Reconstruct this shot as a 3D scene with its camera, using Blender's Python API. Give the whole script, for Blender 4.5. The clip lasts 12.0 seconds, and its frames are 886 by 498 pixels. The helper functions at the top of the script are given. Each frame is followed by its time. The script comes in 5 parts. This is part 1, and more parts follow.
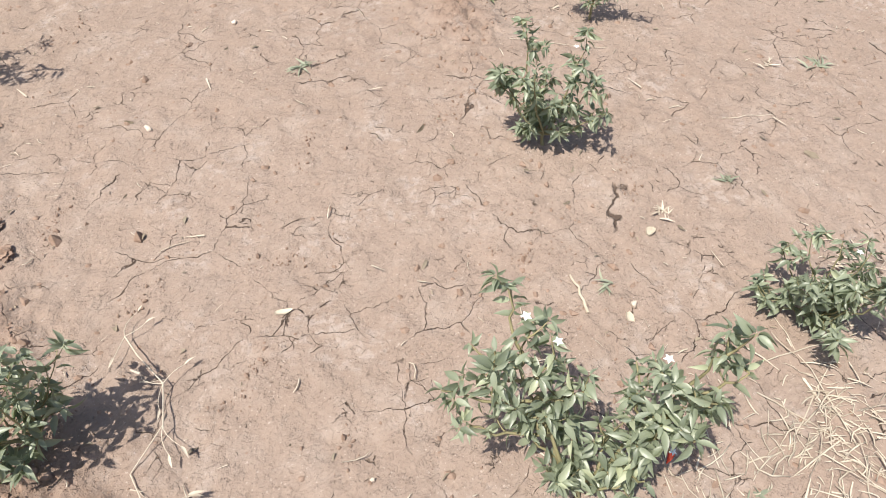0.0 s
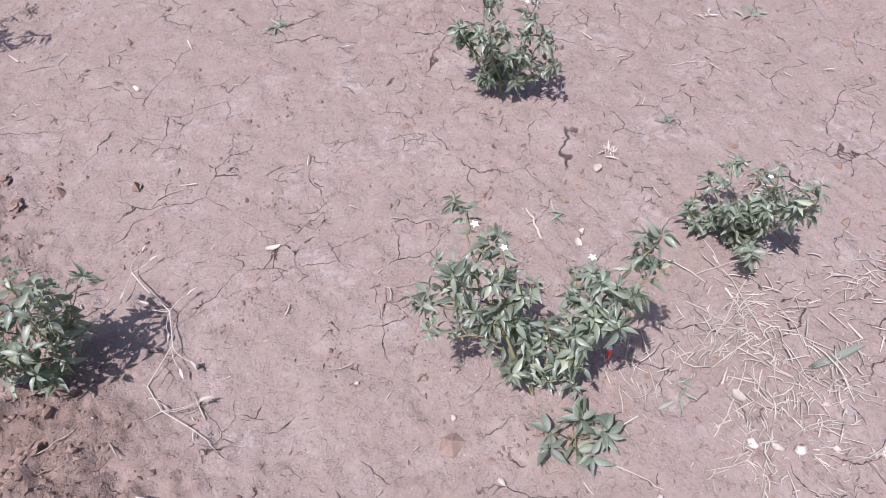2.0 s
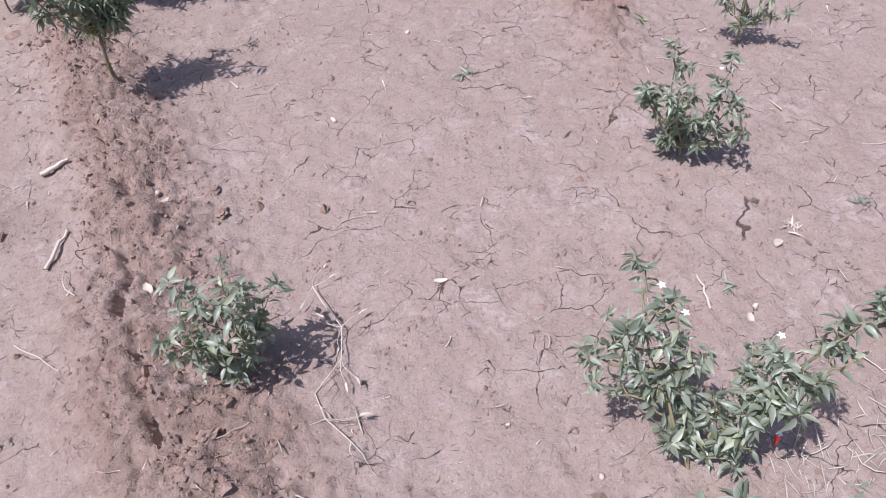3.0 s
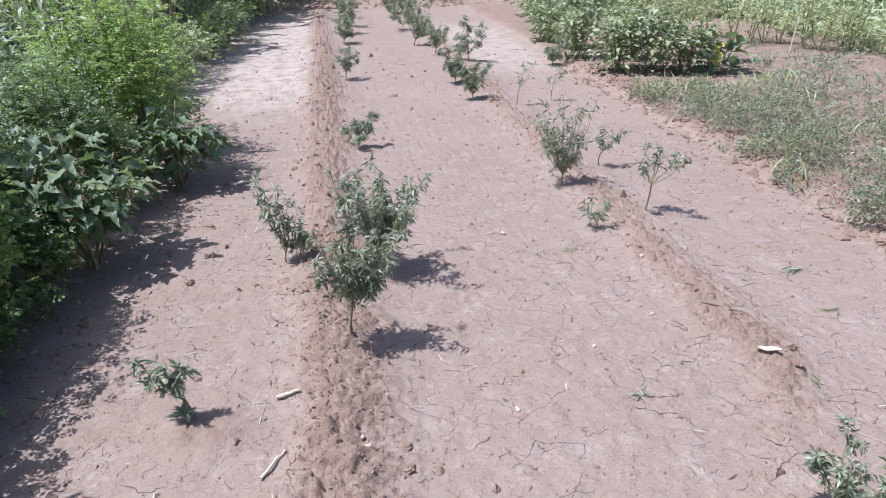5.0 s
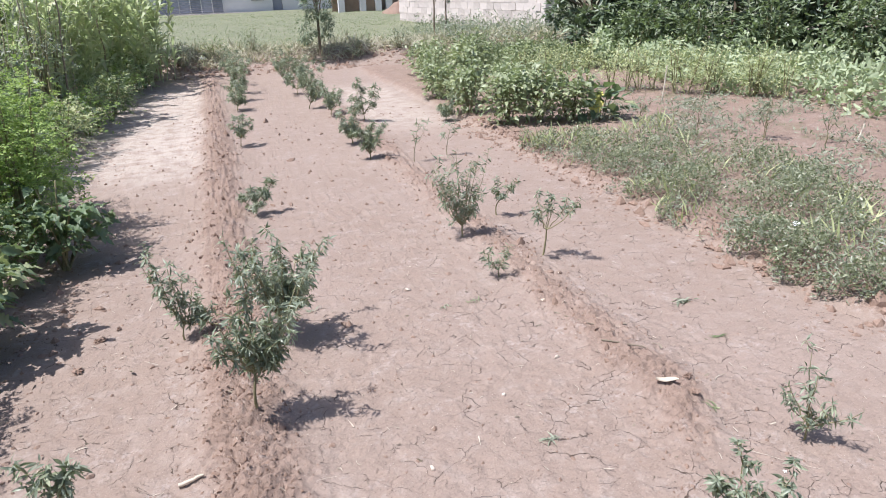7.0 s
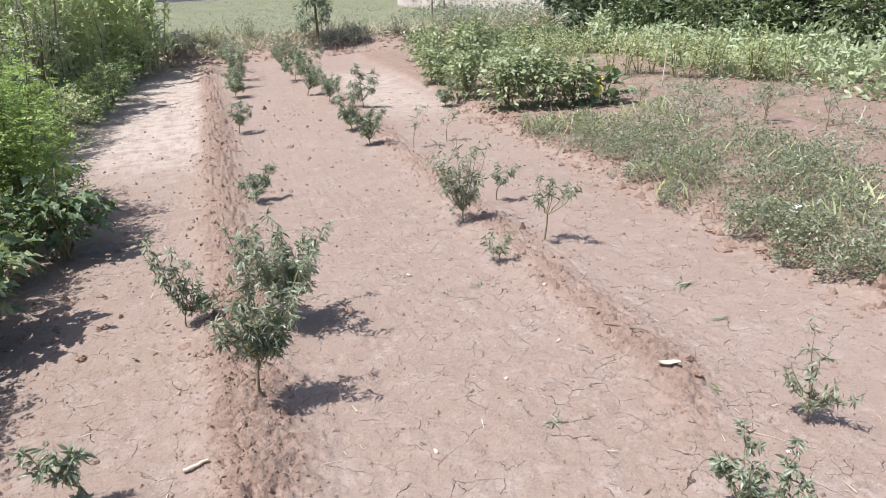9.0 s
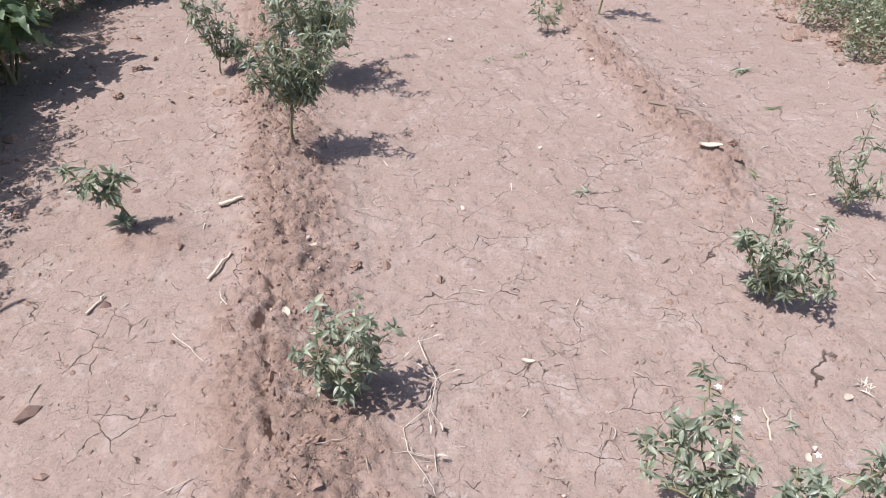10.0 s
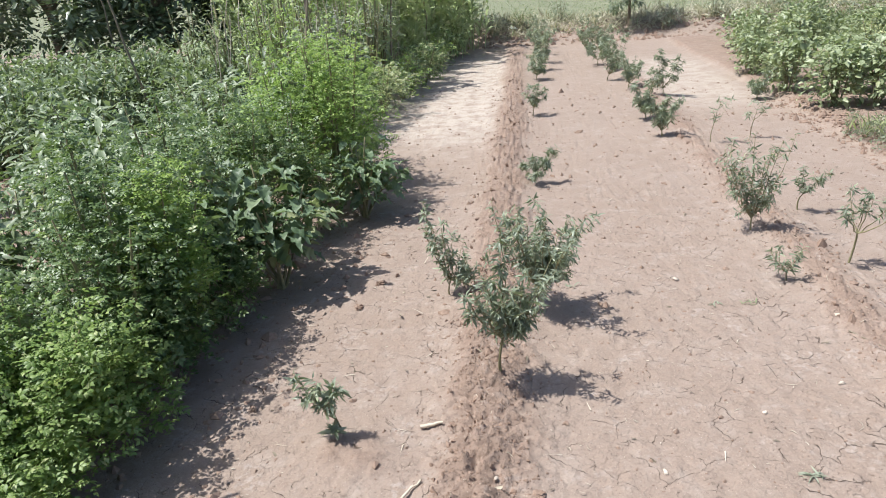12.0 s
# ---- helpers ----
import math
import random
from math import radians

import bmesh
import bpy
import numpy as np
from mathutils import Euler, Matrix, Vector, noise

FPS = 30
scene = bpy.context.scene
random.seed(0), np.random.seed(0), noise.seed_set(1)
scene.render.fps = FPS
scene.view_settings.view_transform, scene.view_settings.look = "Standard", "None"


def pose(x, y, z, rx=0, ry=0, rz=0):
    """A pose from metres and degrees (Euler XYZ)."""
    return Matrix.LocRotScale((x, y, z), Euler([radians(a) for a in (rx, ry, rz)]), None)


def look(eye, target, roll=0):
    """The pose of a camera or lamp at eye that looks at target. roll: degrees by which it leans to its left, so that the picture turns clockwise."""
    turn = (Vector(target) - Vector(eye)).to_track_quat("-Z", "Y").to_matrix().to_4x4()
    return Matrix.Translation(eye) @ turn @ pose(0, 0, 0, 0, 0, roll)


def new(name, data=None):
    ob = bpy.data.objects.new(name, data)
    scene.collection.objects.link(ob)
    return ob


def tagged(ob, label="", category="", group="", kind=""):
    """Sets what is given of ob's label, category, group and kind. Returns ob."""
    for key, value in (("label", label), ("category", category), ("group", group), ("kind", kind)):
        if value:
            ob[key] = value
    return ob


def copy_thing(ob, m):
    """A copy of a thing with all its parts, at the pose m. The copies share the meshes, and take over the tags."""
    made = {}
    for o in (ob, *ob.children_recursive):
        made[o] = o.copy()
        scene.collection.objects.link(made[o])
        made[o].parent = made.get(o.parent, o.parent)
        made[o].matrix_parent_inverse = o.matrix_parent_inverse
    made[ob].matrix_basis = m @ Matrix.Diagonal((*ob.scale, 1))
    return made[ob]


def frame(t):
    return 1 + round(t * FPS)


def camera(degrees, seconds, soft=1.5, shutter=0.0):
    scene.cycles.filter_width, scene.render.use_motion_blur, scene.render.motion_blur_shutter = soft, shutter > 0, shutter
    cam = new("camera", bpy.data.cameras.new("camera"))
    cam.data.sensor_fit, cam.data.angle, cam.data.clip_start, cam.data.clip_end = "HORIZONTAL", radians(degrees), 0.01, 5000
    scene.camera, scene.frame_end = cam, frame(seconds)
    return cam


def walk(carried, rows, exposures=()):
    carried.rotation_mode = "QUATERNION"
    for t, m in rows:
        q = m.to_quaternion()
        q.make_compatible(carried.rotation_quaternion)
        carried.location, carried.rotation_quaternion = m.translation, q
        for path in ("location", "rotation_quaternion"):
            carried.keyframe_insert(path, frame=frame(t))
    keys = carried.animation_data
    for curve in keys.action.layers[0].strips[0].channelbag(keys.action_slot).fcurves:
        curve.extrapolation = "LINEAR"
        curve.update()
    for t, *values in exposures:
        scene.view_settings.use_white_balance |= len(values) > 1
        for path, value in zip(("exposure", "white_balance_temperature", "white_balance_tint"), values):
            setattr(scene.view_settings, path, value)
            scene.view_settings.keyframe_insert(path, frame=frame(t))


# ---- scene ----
cam = camera(66.3, 12.0, soft=1.0)
PATH = [
    (0, (0.321, 0.103, 1.11), (1.129, 1.117, -0.413), 0.8),
    (0.5, (0.207, -0.008, 1.218), (1.008, 1.112, -0.233), 0.4),
    (1, (0.238, -0.03, 1.198), (1.094, 0.876, -0.366), 3.5),
    (1.5, (0.261, -0.041, 1.201), (1.096, 0.788, -0.416), 2.3),
    (2, (0.24, -0.033, 1.21), (1.04, 0.876, -0.381), 1.1),
    (2.5, (0.2, 0.0, 1.231), (0.924, 1.026, -0.326), -1.8),
    (2.7, (0.187, 0.003, 1.227), (0.831, 1.119, -0.302), -3.9),
    (4.3, (0.03, -0.14, 1.428), (0.313, 1.295, 0.064), -0.5),
    (4.5, (0.012, -0.139, 1.459), (0.314, 1.448, 0.28), 0.2),
    (4.7, (0.025, -0.136, 1.479), (0.314, 1.559, 0.458), -0.5),
    (5, (0.012, -0.163, 1.488), (0.314, 1.614, 0.621), -0.3),
    (5.5, (0.025, -0.177, 1.512), (0.364, 1.656, 0.786), -0.8),
    (6, (0.037, -0.186, 1.507), (0.491, 1.627, 0.795), -0.6),
    (6.5, (0.052, -0.182, 1.511), (0.606, 1.604, 0.801), -1.5),
    (7, (0.059, -0.178, 1.507), (0.627, 1.598, 0.782), -1.9),
    (8.8, (0.088, -0.174, 1.498), (0.651, 1.58, 0.719), -2.7),
    (9, (0.05, -0.174, 1.496), (0.614, 1.588, 0.736), -2.3),
    (9.5, (0.038, -0.19, 1.45), (0.409, 1.567, 0.568), -2.4),
    (10, (0.052, -0.204, 1.37), (0.421, 1.294, 0.098), 0.4),
    (10.5, (0.05, -0.177, 1.403), (0.181, 1.329, 0.094), -2.6),
    (11, (0.089, -0.16, 1.466), (-0.035, 1.535, 0.411), -3.0),
    (11.5, (0.124, -0.153, 1.503), (-0.055, 1.653, 0.661), -3.2),
    (12, (0.154, -0.154, 1.505), (-0.098, 1.679, 0.744), -4.1),
]
walk(cam, [(t, look(eye, target, roll)) for t, eye, target, roll in PATH], [
    (0.0, 0.41, 6600, 8), (0.8, 0.42, 6600, 8), (1.2, 0.16, 5650, 23), (3.0, 0.16, 5650, 22), (4.6, 0.22, 5600, 20),
    (5.2, 0.38, 5550, 13), (5.6, 0.41, 5750, 12), (6.5, 0.42, 5870, 13), (9.5, 0.37, 6100, 13), (10.4, 0.30, 5900, 20), (11.2, 0.32, 5650, 14), (11.6, 0.42, 5850, 8), (12.0, 0.44, 6050, 6)])

# ---- light: high midday sun from the left of the rows, clear sky ----
SUN_EL, SUN_DIR = radians(65), Vector((0.420, 0.040, -0.906)).normalized()
world = bpy.data.worlds.new("sky")
world.use_nodes = True
scene.world = world
wn = world.node_tree.nodes
sky = wn.new("ShaderNodeTexSky")
sky.sky_type, sky.sun_disc = "NISHITA", False
sky.sun_elevation, sky.sun_rotation = SUN_EL, radians(270)
sky.dust_density = 2.5
wn["Background"].inputs["Strength"].default_value = 0.105
world.node_tree.links.new(sky.outputs[0], wn["Background"].inputs["Color"])
sun = new("sun", bpy.data.lights.new("sun", "SUN"))
sun.data.energy, sun.data.angle, sun.data.color = 4.9, radians(0.6), (1.0, 0.955, 0.88)
sun.rotation_euler = SUN_DIR.to_track_quat("-Z", "Y").to_euler()


# ---- materials ----
class Mat:
    """A small wrapper that keeps node trees short."""

    def __init__(self, name, rough=0.7, spec=0.35):
        self.m = bpy.data.materials.new(name)
        self.m.use_nodes = True
        self.t = self.m.node_tree
        self.b = self.t.nodes["Principled BSDF"]
        self.b.inputs["Roughness"].default_value = rough
        self.b.inputs["Specular IOR Level"].default_value = spec

    def add(self, kind, **sockets):
        n = self.t.nodes.new(kind)
        for k, v in sockets.items():
            self.put(n.inputs[k.replace("_", " ")], v)
        return n

    def put(self, socket, v):
        if hasattr(v, "is_output"):
            self.t.links.new(v, socket)
        else:
            socket.default_value = v

    def place(self):
        return self.add("ShaderNodeTexCoord").outputs["Object"]

    def noise(self, scale, detail=4.0, rough=0.55, vec=None, distort=0.0):
        n = self.add("ShaderNodeTexNoise", Scale=scale, Detail=detail, Roughness=rough, Distortion=distort)
        self.put(n.inputs["Vector"], vec or self.place())
        return n.outputs["Fac"]

    def ramp(self, fac, *stops):
        n = self.add("ShaderNodeValToRGB", Fac=fac)
        e = n.color_ramp.elements
        while len(e) < len(stops):
            e.new(0.5)
        for el, (p, c) in zip(e, stops):
            el.position = p
            el.color = (*c, 1) if hasattr(c, "__len__") else (c, c, c, 1)
        return n.outputs["Color"]

    def mix(self, fac, a, b, how="MIX"):
        n = self.t.nodes.new("ShaderNodeMix")
        n.data_type, n.blend_type = "RGBA", how
        for s, v in ((n.inputs[0], fac), (n.inputs[6], a), (n.inputs[7], b)):
            self.put(s, (*v, 1) if isinstance(v, tuple) and len(v) == 3 else v)
        return n.outputs[2]

    def math(self, op, a, b=0.0, c=0.0):
        n = self.t.nodes.new("ShaderNodeMath")
        n.operation = op
        for s, v in zip(n.inputs, (a, b, c)):
            self.put(s, v)
        return n.outputs[0]

    def step(self, v, lo, hi):
        n = self.add("ShaderNodeMapRange")
        n.interpolation_type = "SMOOTHSTEP"
        for s, w in zip(n.inputs, (v, lo, hi, 0.0, 1.0)):
            self.put(s, w)
        return n.outputs[0]

    def bump(self, height, strength=0.3, distance=0.01, normal=None):
        n = self.add("ShaderNodeBump", Height=height, Strength=strength, Distance=distance)
        if normal:
            self.put(n.inputs["Normal"], normal)
        self.put(self.b.inputs["Normal"], n.outputs[0])
        return n.outputs[0]

    def colour(self, c):
        self.put(self.b.inputs["Base Color"], (*c, 1) if isinstance(c, tuple) and len(c) == 3 else c)
        return self


def soil_material():
    m = Mat("soil", 0.85, 0.25)
    p = m.place()
    xyz = m.add("ShaderNodeSeparateXYZ", Vector=p).outputs
    x, y, z = xyz
    big = m.noise(0.9, 5, 0.6)
    mid = m.noise(9, 6, 0.65)
    fine = m.noise(120, 4, 0.6)
    base = m.ramp(big, (0.3, (0.272, 0.200, 0.158)), (0.55, (0.300, 0.226, 0.184)), (0.75, (0.328, 0.254, 0.212)))
    base = m.mix(m.step(mid, 0.35, 0.75), base, m.ramp(mid, (0.3, (0.232, 0.164, 0.126)), (0.7, (0.360, 0.288, 0.244))))
    base = m.mix(0.2, base, m.ramp(fine, (0.3, (0.200, 0.144, 0.114)), (0.7, (0.400, 0.320, 0.272))))
    # redder loose earth on the ridges
    red = m.math("MULTIPLY", m.step(z, 0.010, 0.042), m.math("LESS_THAN", y, 13.5))
    base = m.mix(m.math("MULTIPLY", red, 0.5), base, m.ramp(mid, (0.3, (0.205, 0.130, 0.094)), (0.7, (0.320, 0.215, 0.164))))
    # pale dried silt film in flakes
    silt = m.math("MULTIPLY", m.step(m.noise(5.5, 3), 0.5, 0.68), m.step(m.noise(38, 4, 0.7), 0.48, 0.6))
    base = m.mix(m.math("MULTIPLY", silt, 0.4), base, (0.448, 0.388, 0.356))
    # salt crust on the path bed
    edge = m.noise(2.2, 5, 0.65)
    crust = m.math("MULTIPLY", m.step(m.math("ADD", y, m.math("MULTIPLY", edge, 1.6)), 6.1, 7.6), m.math("SUBTRACT", 1.0, m.step(y, 11.5, 13.5)))
    crust = m.math("MULTIPLY", crust, m.math("SUBTRACT", 1.0, m.step(m.math("ADD", x, m.math("MULTIPLY", edge, 0.35)), -0.12, 0.12)))
    crust = m.math("MULTIPLY", crust, m.step(m.noise(7, 5, 0.7), 0.3, 0.6))
    base = m.mix(m.math("MULTIPLY", crust, 0.65), base, (0.53, 0.462, 0.402))
    # a second pale patch between the rows and the bean bushes
    patch = m.math("MULTIPLY", m.math("SUBTRACT", 1.0, m.step(m.math("ABSOLUTE", m.math("SUBTRACT", m.math("ADD", x, m.math("MULTIPLY", edge, 0.5)), 2.45)), 0.25, 0.75)), m.math("SUBTRACT", 1.0, m.step(m.math("ABSOLUTE", m.math("SUBTRACT", y, 9.2)), 1.2, 2.6)))
    base = m.mix(m.math("MULTIPLY", m.math("MULTIPLY", patch, m.step(m.noise(6, 5, 0.7), 0.3, 0.6)), 0.7), base, (0.47, 0.40, 0.34))
    # open field behind the bank
    far = m.step(m.math("ADD", y, m.math("MULTIPLY", big, 1.5)), 15.3, 16.6)
    grass = m.ramp(m.noise(3.5, 6, 0.7), (0.32, (0.13, 0.155, 0.085)), (0.55, (0.19, 0.21, 0.125)), (0.75, (0.31, 0.29, 0.215)))
    base = m.mix(m.math("MULTIPLY", far, 0.85), base, grass)
    weeds = m.math("MULTIPLY", m.step(x, 3.0, 4.0), m.step(m.noise(2.6, 5, 0.7), 0.52, 0.66))
    base = m.mix(m.math("MULTIPLY", weeds, 0.45), base, (0.13, 0.15, 0.065))
    pits = m.math("MULTIPLY", m.step(m.noise(62, 3, 0.6), 0.63, 0.7), m.step(m.noise(6, 3), 0.42, 0.62))
    base = m.mix(m.math("MULTIPLY", pits, 0.45), base, (0.136, 0.092, 0.068))
    base = m.mix(m.math("MULTIPLY", m.step(m.noise(170, 2, 0.5), 0.66, 0.72), 0.5), base, (0.50, 0.43, 0.38))
    base = m.mix(m.math("MULTIPLY", m.step(m.noise(115, 2, 0.5), 0.67, 0.72), 0.5), base, (0.15, 0.10, 0.075))
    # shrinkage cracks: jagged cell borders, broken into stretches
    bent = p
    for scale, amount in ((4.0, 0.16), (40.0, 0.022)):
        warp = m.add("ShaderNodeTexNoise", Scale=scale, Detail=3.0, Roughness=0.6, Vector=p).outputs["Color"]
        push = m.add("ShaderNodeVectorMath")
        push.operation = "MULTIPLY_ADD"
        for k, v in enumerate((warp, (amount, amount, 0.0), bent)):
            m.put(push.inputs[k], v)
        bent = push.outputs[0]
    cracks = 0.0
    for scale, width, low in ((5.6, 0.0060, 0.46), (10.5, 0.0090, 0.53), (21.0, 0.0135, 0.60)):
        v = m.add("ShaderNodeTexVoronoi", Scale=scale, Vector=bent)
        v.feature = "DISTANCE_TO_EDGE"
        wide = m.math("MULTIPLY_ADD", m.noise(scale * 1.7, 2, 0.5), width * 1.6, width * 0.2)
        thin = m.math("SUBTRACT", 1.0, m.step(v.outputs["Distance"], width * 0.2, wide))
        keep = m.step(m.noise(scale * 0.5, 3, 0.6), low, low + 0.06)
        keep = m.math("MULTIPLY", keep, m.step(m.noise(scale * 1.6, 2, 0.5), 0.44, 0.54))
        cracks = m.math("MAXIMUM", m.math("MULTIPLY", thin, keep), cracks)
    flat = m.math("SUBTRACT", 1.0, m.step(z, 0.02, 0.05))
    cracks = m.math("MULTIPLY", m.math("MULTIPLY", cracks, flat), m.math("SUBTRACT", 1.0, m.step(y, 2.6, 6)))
    # near-black colour stands in for the shade down inside the cracks
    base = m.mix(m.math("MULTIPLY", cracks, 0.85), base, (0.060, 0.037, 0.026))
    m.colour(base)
    n = m.bump(m.noise(22, 6, 0.6), 0.5, 0.014)
    clods = m.add("ShaderNodeTexVoronoi", Scale=42.0, Vector=bent).outputs["Distance"]
    rough = m.add("ShaderNodeBump", Height=m.math("ADD", m.noise(48, 7, 0.75), m.math("MULTIPLY", clods, -0.6)), Strength=m.math("MULTIPLY", m.step(z, 0.008, 0.05), m.math("MULTIPLY", m.math("LESS_THAN", y, 14.5), 0.9)), Distance=0.008)
    m.put(rough.inputs["Normal"], n)
    n = m.bump(m.math("SUBTRACT", 1.0, pits), 0.6, 0.006, rough.outputs[0])
    flakes = m.math("ADD", m.step(m.noise(24, 5, 0.68), 0.5, 0.53), m.step(m.noise(55, 4, 0.6), 0.55, 0.59))
    n = m.bump(flakes, 0.55, 0.0026, n)
    n = m.bump(m.noise(95, 5, 0.7), 0.6, 0.005, n)
    m.bump(m.math("SUBTRACT", 1.0, cracks), 1.0, 0.006, n)
    return m.m


def leaf_material(name, dark, light, pale=None, rough=0.42, spec=0.45, gloss=0.0, through_light=0.3, tint=(0.30, 0.42, 0.08)):
    m = Mat(name, rough, spec)
    geo = m.add("ShaderNodeNewGeometry").outputs["Random Per Island"]
    own = m.add("ShaderNodeObjectInfo").outputs["Random"]
    r = m.math("FRACT", m.math("ADD", geo, own))
    c = m.mix(r, dark, light)
    if pale:
        c = m.mix(m.step(r, 0.9, 0.97), c, pale)
    c = m.mix(m.math("MULTIPLY", m.noise(60, 3), 0.2), c, dark)
    m.colour(c)
    m.bump(m.noise(90, 2), 0.2, 0.003)
    out = m.t.nodes["Material Output"]
    tr = m.add("ShaderNodeBsdfTranslucent", Color=m.mix(0.5, c, tint))
    sh = m.add("ShaderNodeMixShader", Fac=through_light)
    m.t.links.new(m.b.outputs[0], sh.inputs[1])
    m.t.links.new(tr.outputs[0], sh.inputs[2])
    m.t.links.new(sh.outputs[0], out.inputs["Surface"])
    return m.m


def plain_material(name, a, b, scale=20.0, rough=0.8, spec=0.3, bump=0.3, distance=0.004, islands=True, metal=0.0):
    m = Mat(name, rough, spec)
    c = m.ramp(m.noise(scale, 5, 0.65), (0.3, a), (0.7, b))
    if islands:
        geo = m.add("ShaderNodeNewGeometry").outputs["Random Per Island"]
        own = m.add("ShaderNodeObjectInfo").outputs["Random"]
        c = m.mix(m.math("MULTIPLY", m.math("FRACT", m.math("ADD", geo, own)), 0.6), c, tuple(min(1, v * 1.5) for v in b))
    m.colour(c)
    m.b.inputs["Metallic"].default_value = metal
    m.bump(m.noise(scale * 3, 4), bump, distance)
    return m.m


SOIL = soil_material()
CHILI = leaf_material("chili_leaf", (0.15, 0.176, 0.125), (0.35, 0.388, 0.28), (0.46, 0.49, 0.33), 0.42, 0.75)
EGGPLANT = leaf_material("eggplant_leaf", (0.10, 0.15, 0.08), (0.24, 0.31, 0.175), (0.38, 0.40, 0.22), 0.5, 0.6)
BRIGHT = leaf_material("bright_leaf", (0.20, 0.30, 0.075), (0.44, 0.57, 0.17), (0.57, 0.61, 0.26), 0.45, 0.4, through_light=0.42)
# vine leaf made lighter, with the sunlight put into its colour
LIT_VINE = leaf_material("lit_vine_leaf", (0.15, 0.23, 0.065), (0.36, 0.46, 0.16), (0.52, 0.56, 0.26), 0.45, 0.45, through_light=0.42)
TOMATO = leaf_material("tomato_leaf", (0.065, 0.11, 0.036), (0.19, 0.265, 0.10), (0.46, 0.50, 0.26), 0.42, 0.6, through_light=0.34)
AMARANTH = leaf_material("field_leaf", (0.12, 0.16, 0.085), (0.29, 0.345, 0.20), (0.38, 0.42, 0.29), 0.45, 0.6)
COVER = leaf_material("cover_leaf", (0.16, 0.195, 0.105), (0.32, 0.355, 0.20), (0.48, 0.46, 0.3), 0.5, 0.4)
YELLOW = leaf_material("yellowing_leaf", (0.35, 0.39, 0.19), (0.60, 0.61, 0.35), (0.65, 0.62, 0.38), 0.5, 0.35)
VINE = leaf_material("vine_leaf", (0.29, 0.35, 0.21), (0.56, 0.62, 0.40), (0.58, 0.6, 0.38), 0.5, 0.4)
HERB = leaf_material("herb_leaf", (0.12, 0.16, 0.092), (0.265, 0.325, 0.19), (0.40, 0.45, 0.28), 0.45, 0.6, through_light=0.35)
DARK = leaf_material("hedge_leaf", (0.065, 0.095, 0.06), (0.235, 0.29, 0.18), (0.38, 0.43, 0.30), 0.42, 0.9, through_light=0.22)
BEAN = leaf_material("bean_leaf", (0.21, 0.25, 0.135), (0.45, 0.49, 0.29), (0.46, 0.48, 0.28), 0.45, 0.7)
LOW = leaf_material("low_weed_leaf", (0.12, 0.14, 0.08), (0.35, 0.37, 0.235), (0.52, 0.51, 0.36), 0.42, 0.8)
REED = leaf_material("reed_leaf", (0.39, 0.46, 0.24), (0.66, 0.71, 0.43), (0.76, 0.74, 0.54), 0.42, 0.5, through_light=0.52, tint=(0.62, 0.70, 0.36))
DRYGRASS = leaf_material("dry_grass", (0.40, 0.36, 0.27), (0.62, 0.57, 0.45), (0.36, 0.40, 0.25), 0.7, 0.2, through_light=0.2)
GREYLEAF = leaf_material("grey_leaf", (0.235, 0.255, 0.195), (0.40, 0.42, 0.33), None, 0.6, 0.3)
STRAW = plain_material("straw", (0.33, 0.275, 0.21), (0.48, 0.42, 0.345), 30, 0.7, 0.3)
STEM = plain_material("stem", (0.13, 0.13, 0.06), (0.24, 0.21, 0.12), 60, 0.7, 0.3)
BARK = plain_material("bark", (0.10, 0.075, 0.05), (0.20, 0.16, 0.12), 40, 0.85, 0.2)
POLE = plain_material("pole_wood", (0.10, 0.08, 0.06), (0.24, 0.20, 0.15), 25, 0.85, 0.2)
WITHER = plain_material("withered", (0.55, 0.5, 0.12), (0.7, 0.64, 0.2), 20, 0.6, 0.3)
CLOD = plain_material("clod_earth", (0.225, 0.150, 0.112), (0.325, 0.235, 0.186), 60, 0.95, 0.15, islands=False)
STONE = plain_material("pale_stone", (0.38, 0.31, 0.255), (0.52, 0.44, 0.37), 50, 0.8, 0.3)
HUSK = plain_material("husk", (0.34, 0.28, 0.21), (0.50, 0.43, 0.34), 40, 0.7, 0.3)
PLASTIC = plain_material("white_plastic", (0.62, 0.62, 0.60), (0.78, 0.77, 0.75), 30, 0.4, 0.5)
PEPPER = plain_material("red_pepper", (0.55, 0.02, 0.01), (0.75, 0.05, 0.02), 40, 0.25, 0.5, 0.1)
PETAL = plain_material("petal", (0.75, 0.75, 0.72), (0.85, 0.85, 0.82), 40, 0.6, 0.3, 0.1)
PLASTER = plain_material("pale_plaster", (0.42, 0.41, 0.41), (0.58, 0.57, 0.57), 1.5, 0.9, 0.2, 0.2, 0.01)
SHUTTER = plain_material("grey_shutter", (0.16, 0.17, 0.20), (0.25, 0.26, 0.30), 3, 0.6, 0.4, 0.2, 0.01)
BROWNDOOR = plain_material("brown_door", (0.16, 0.11, 0.08), (0.26, 0.19, 0.14), 3, 0.8, 0.3)
BLOCK = plain_material("block_wall", (0.42, 0.36, 0.33), (0.55, 0.49, 0.46), 5, 0.95, 0.2, 0.4, 0.01)
ROOF = plain_material("roof_sheet", (0.3, 0.3, 0.3), (0.42, 0.41, 0.4), 3, 0.7, 0.3)


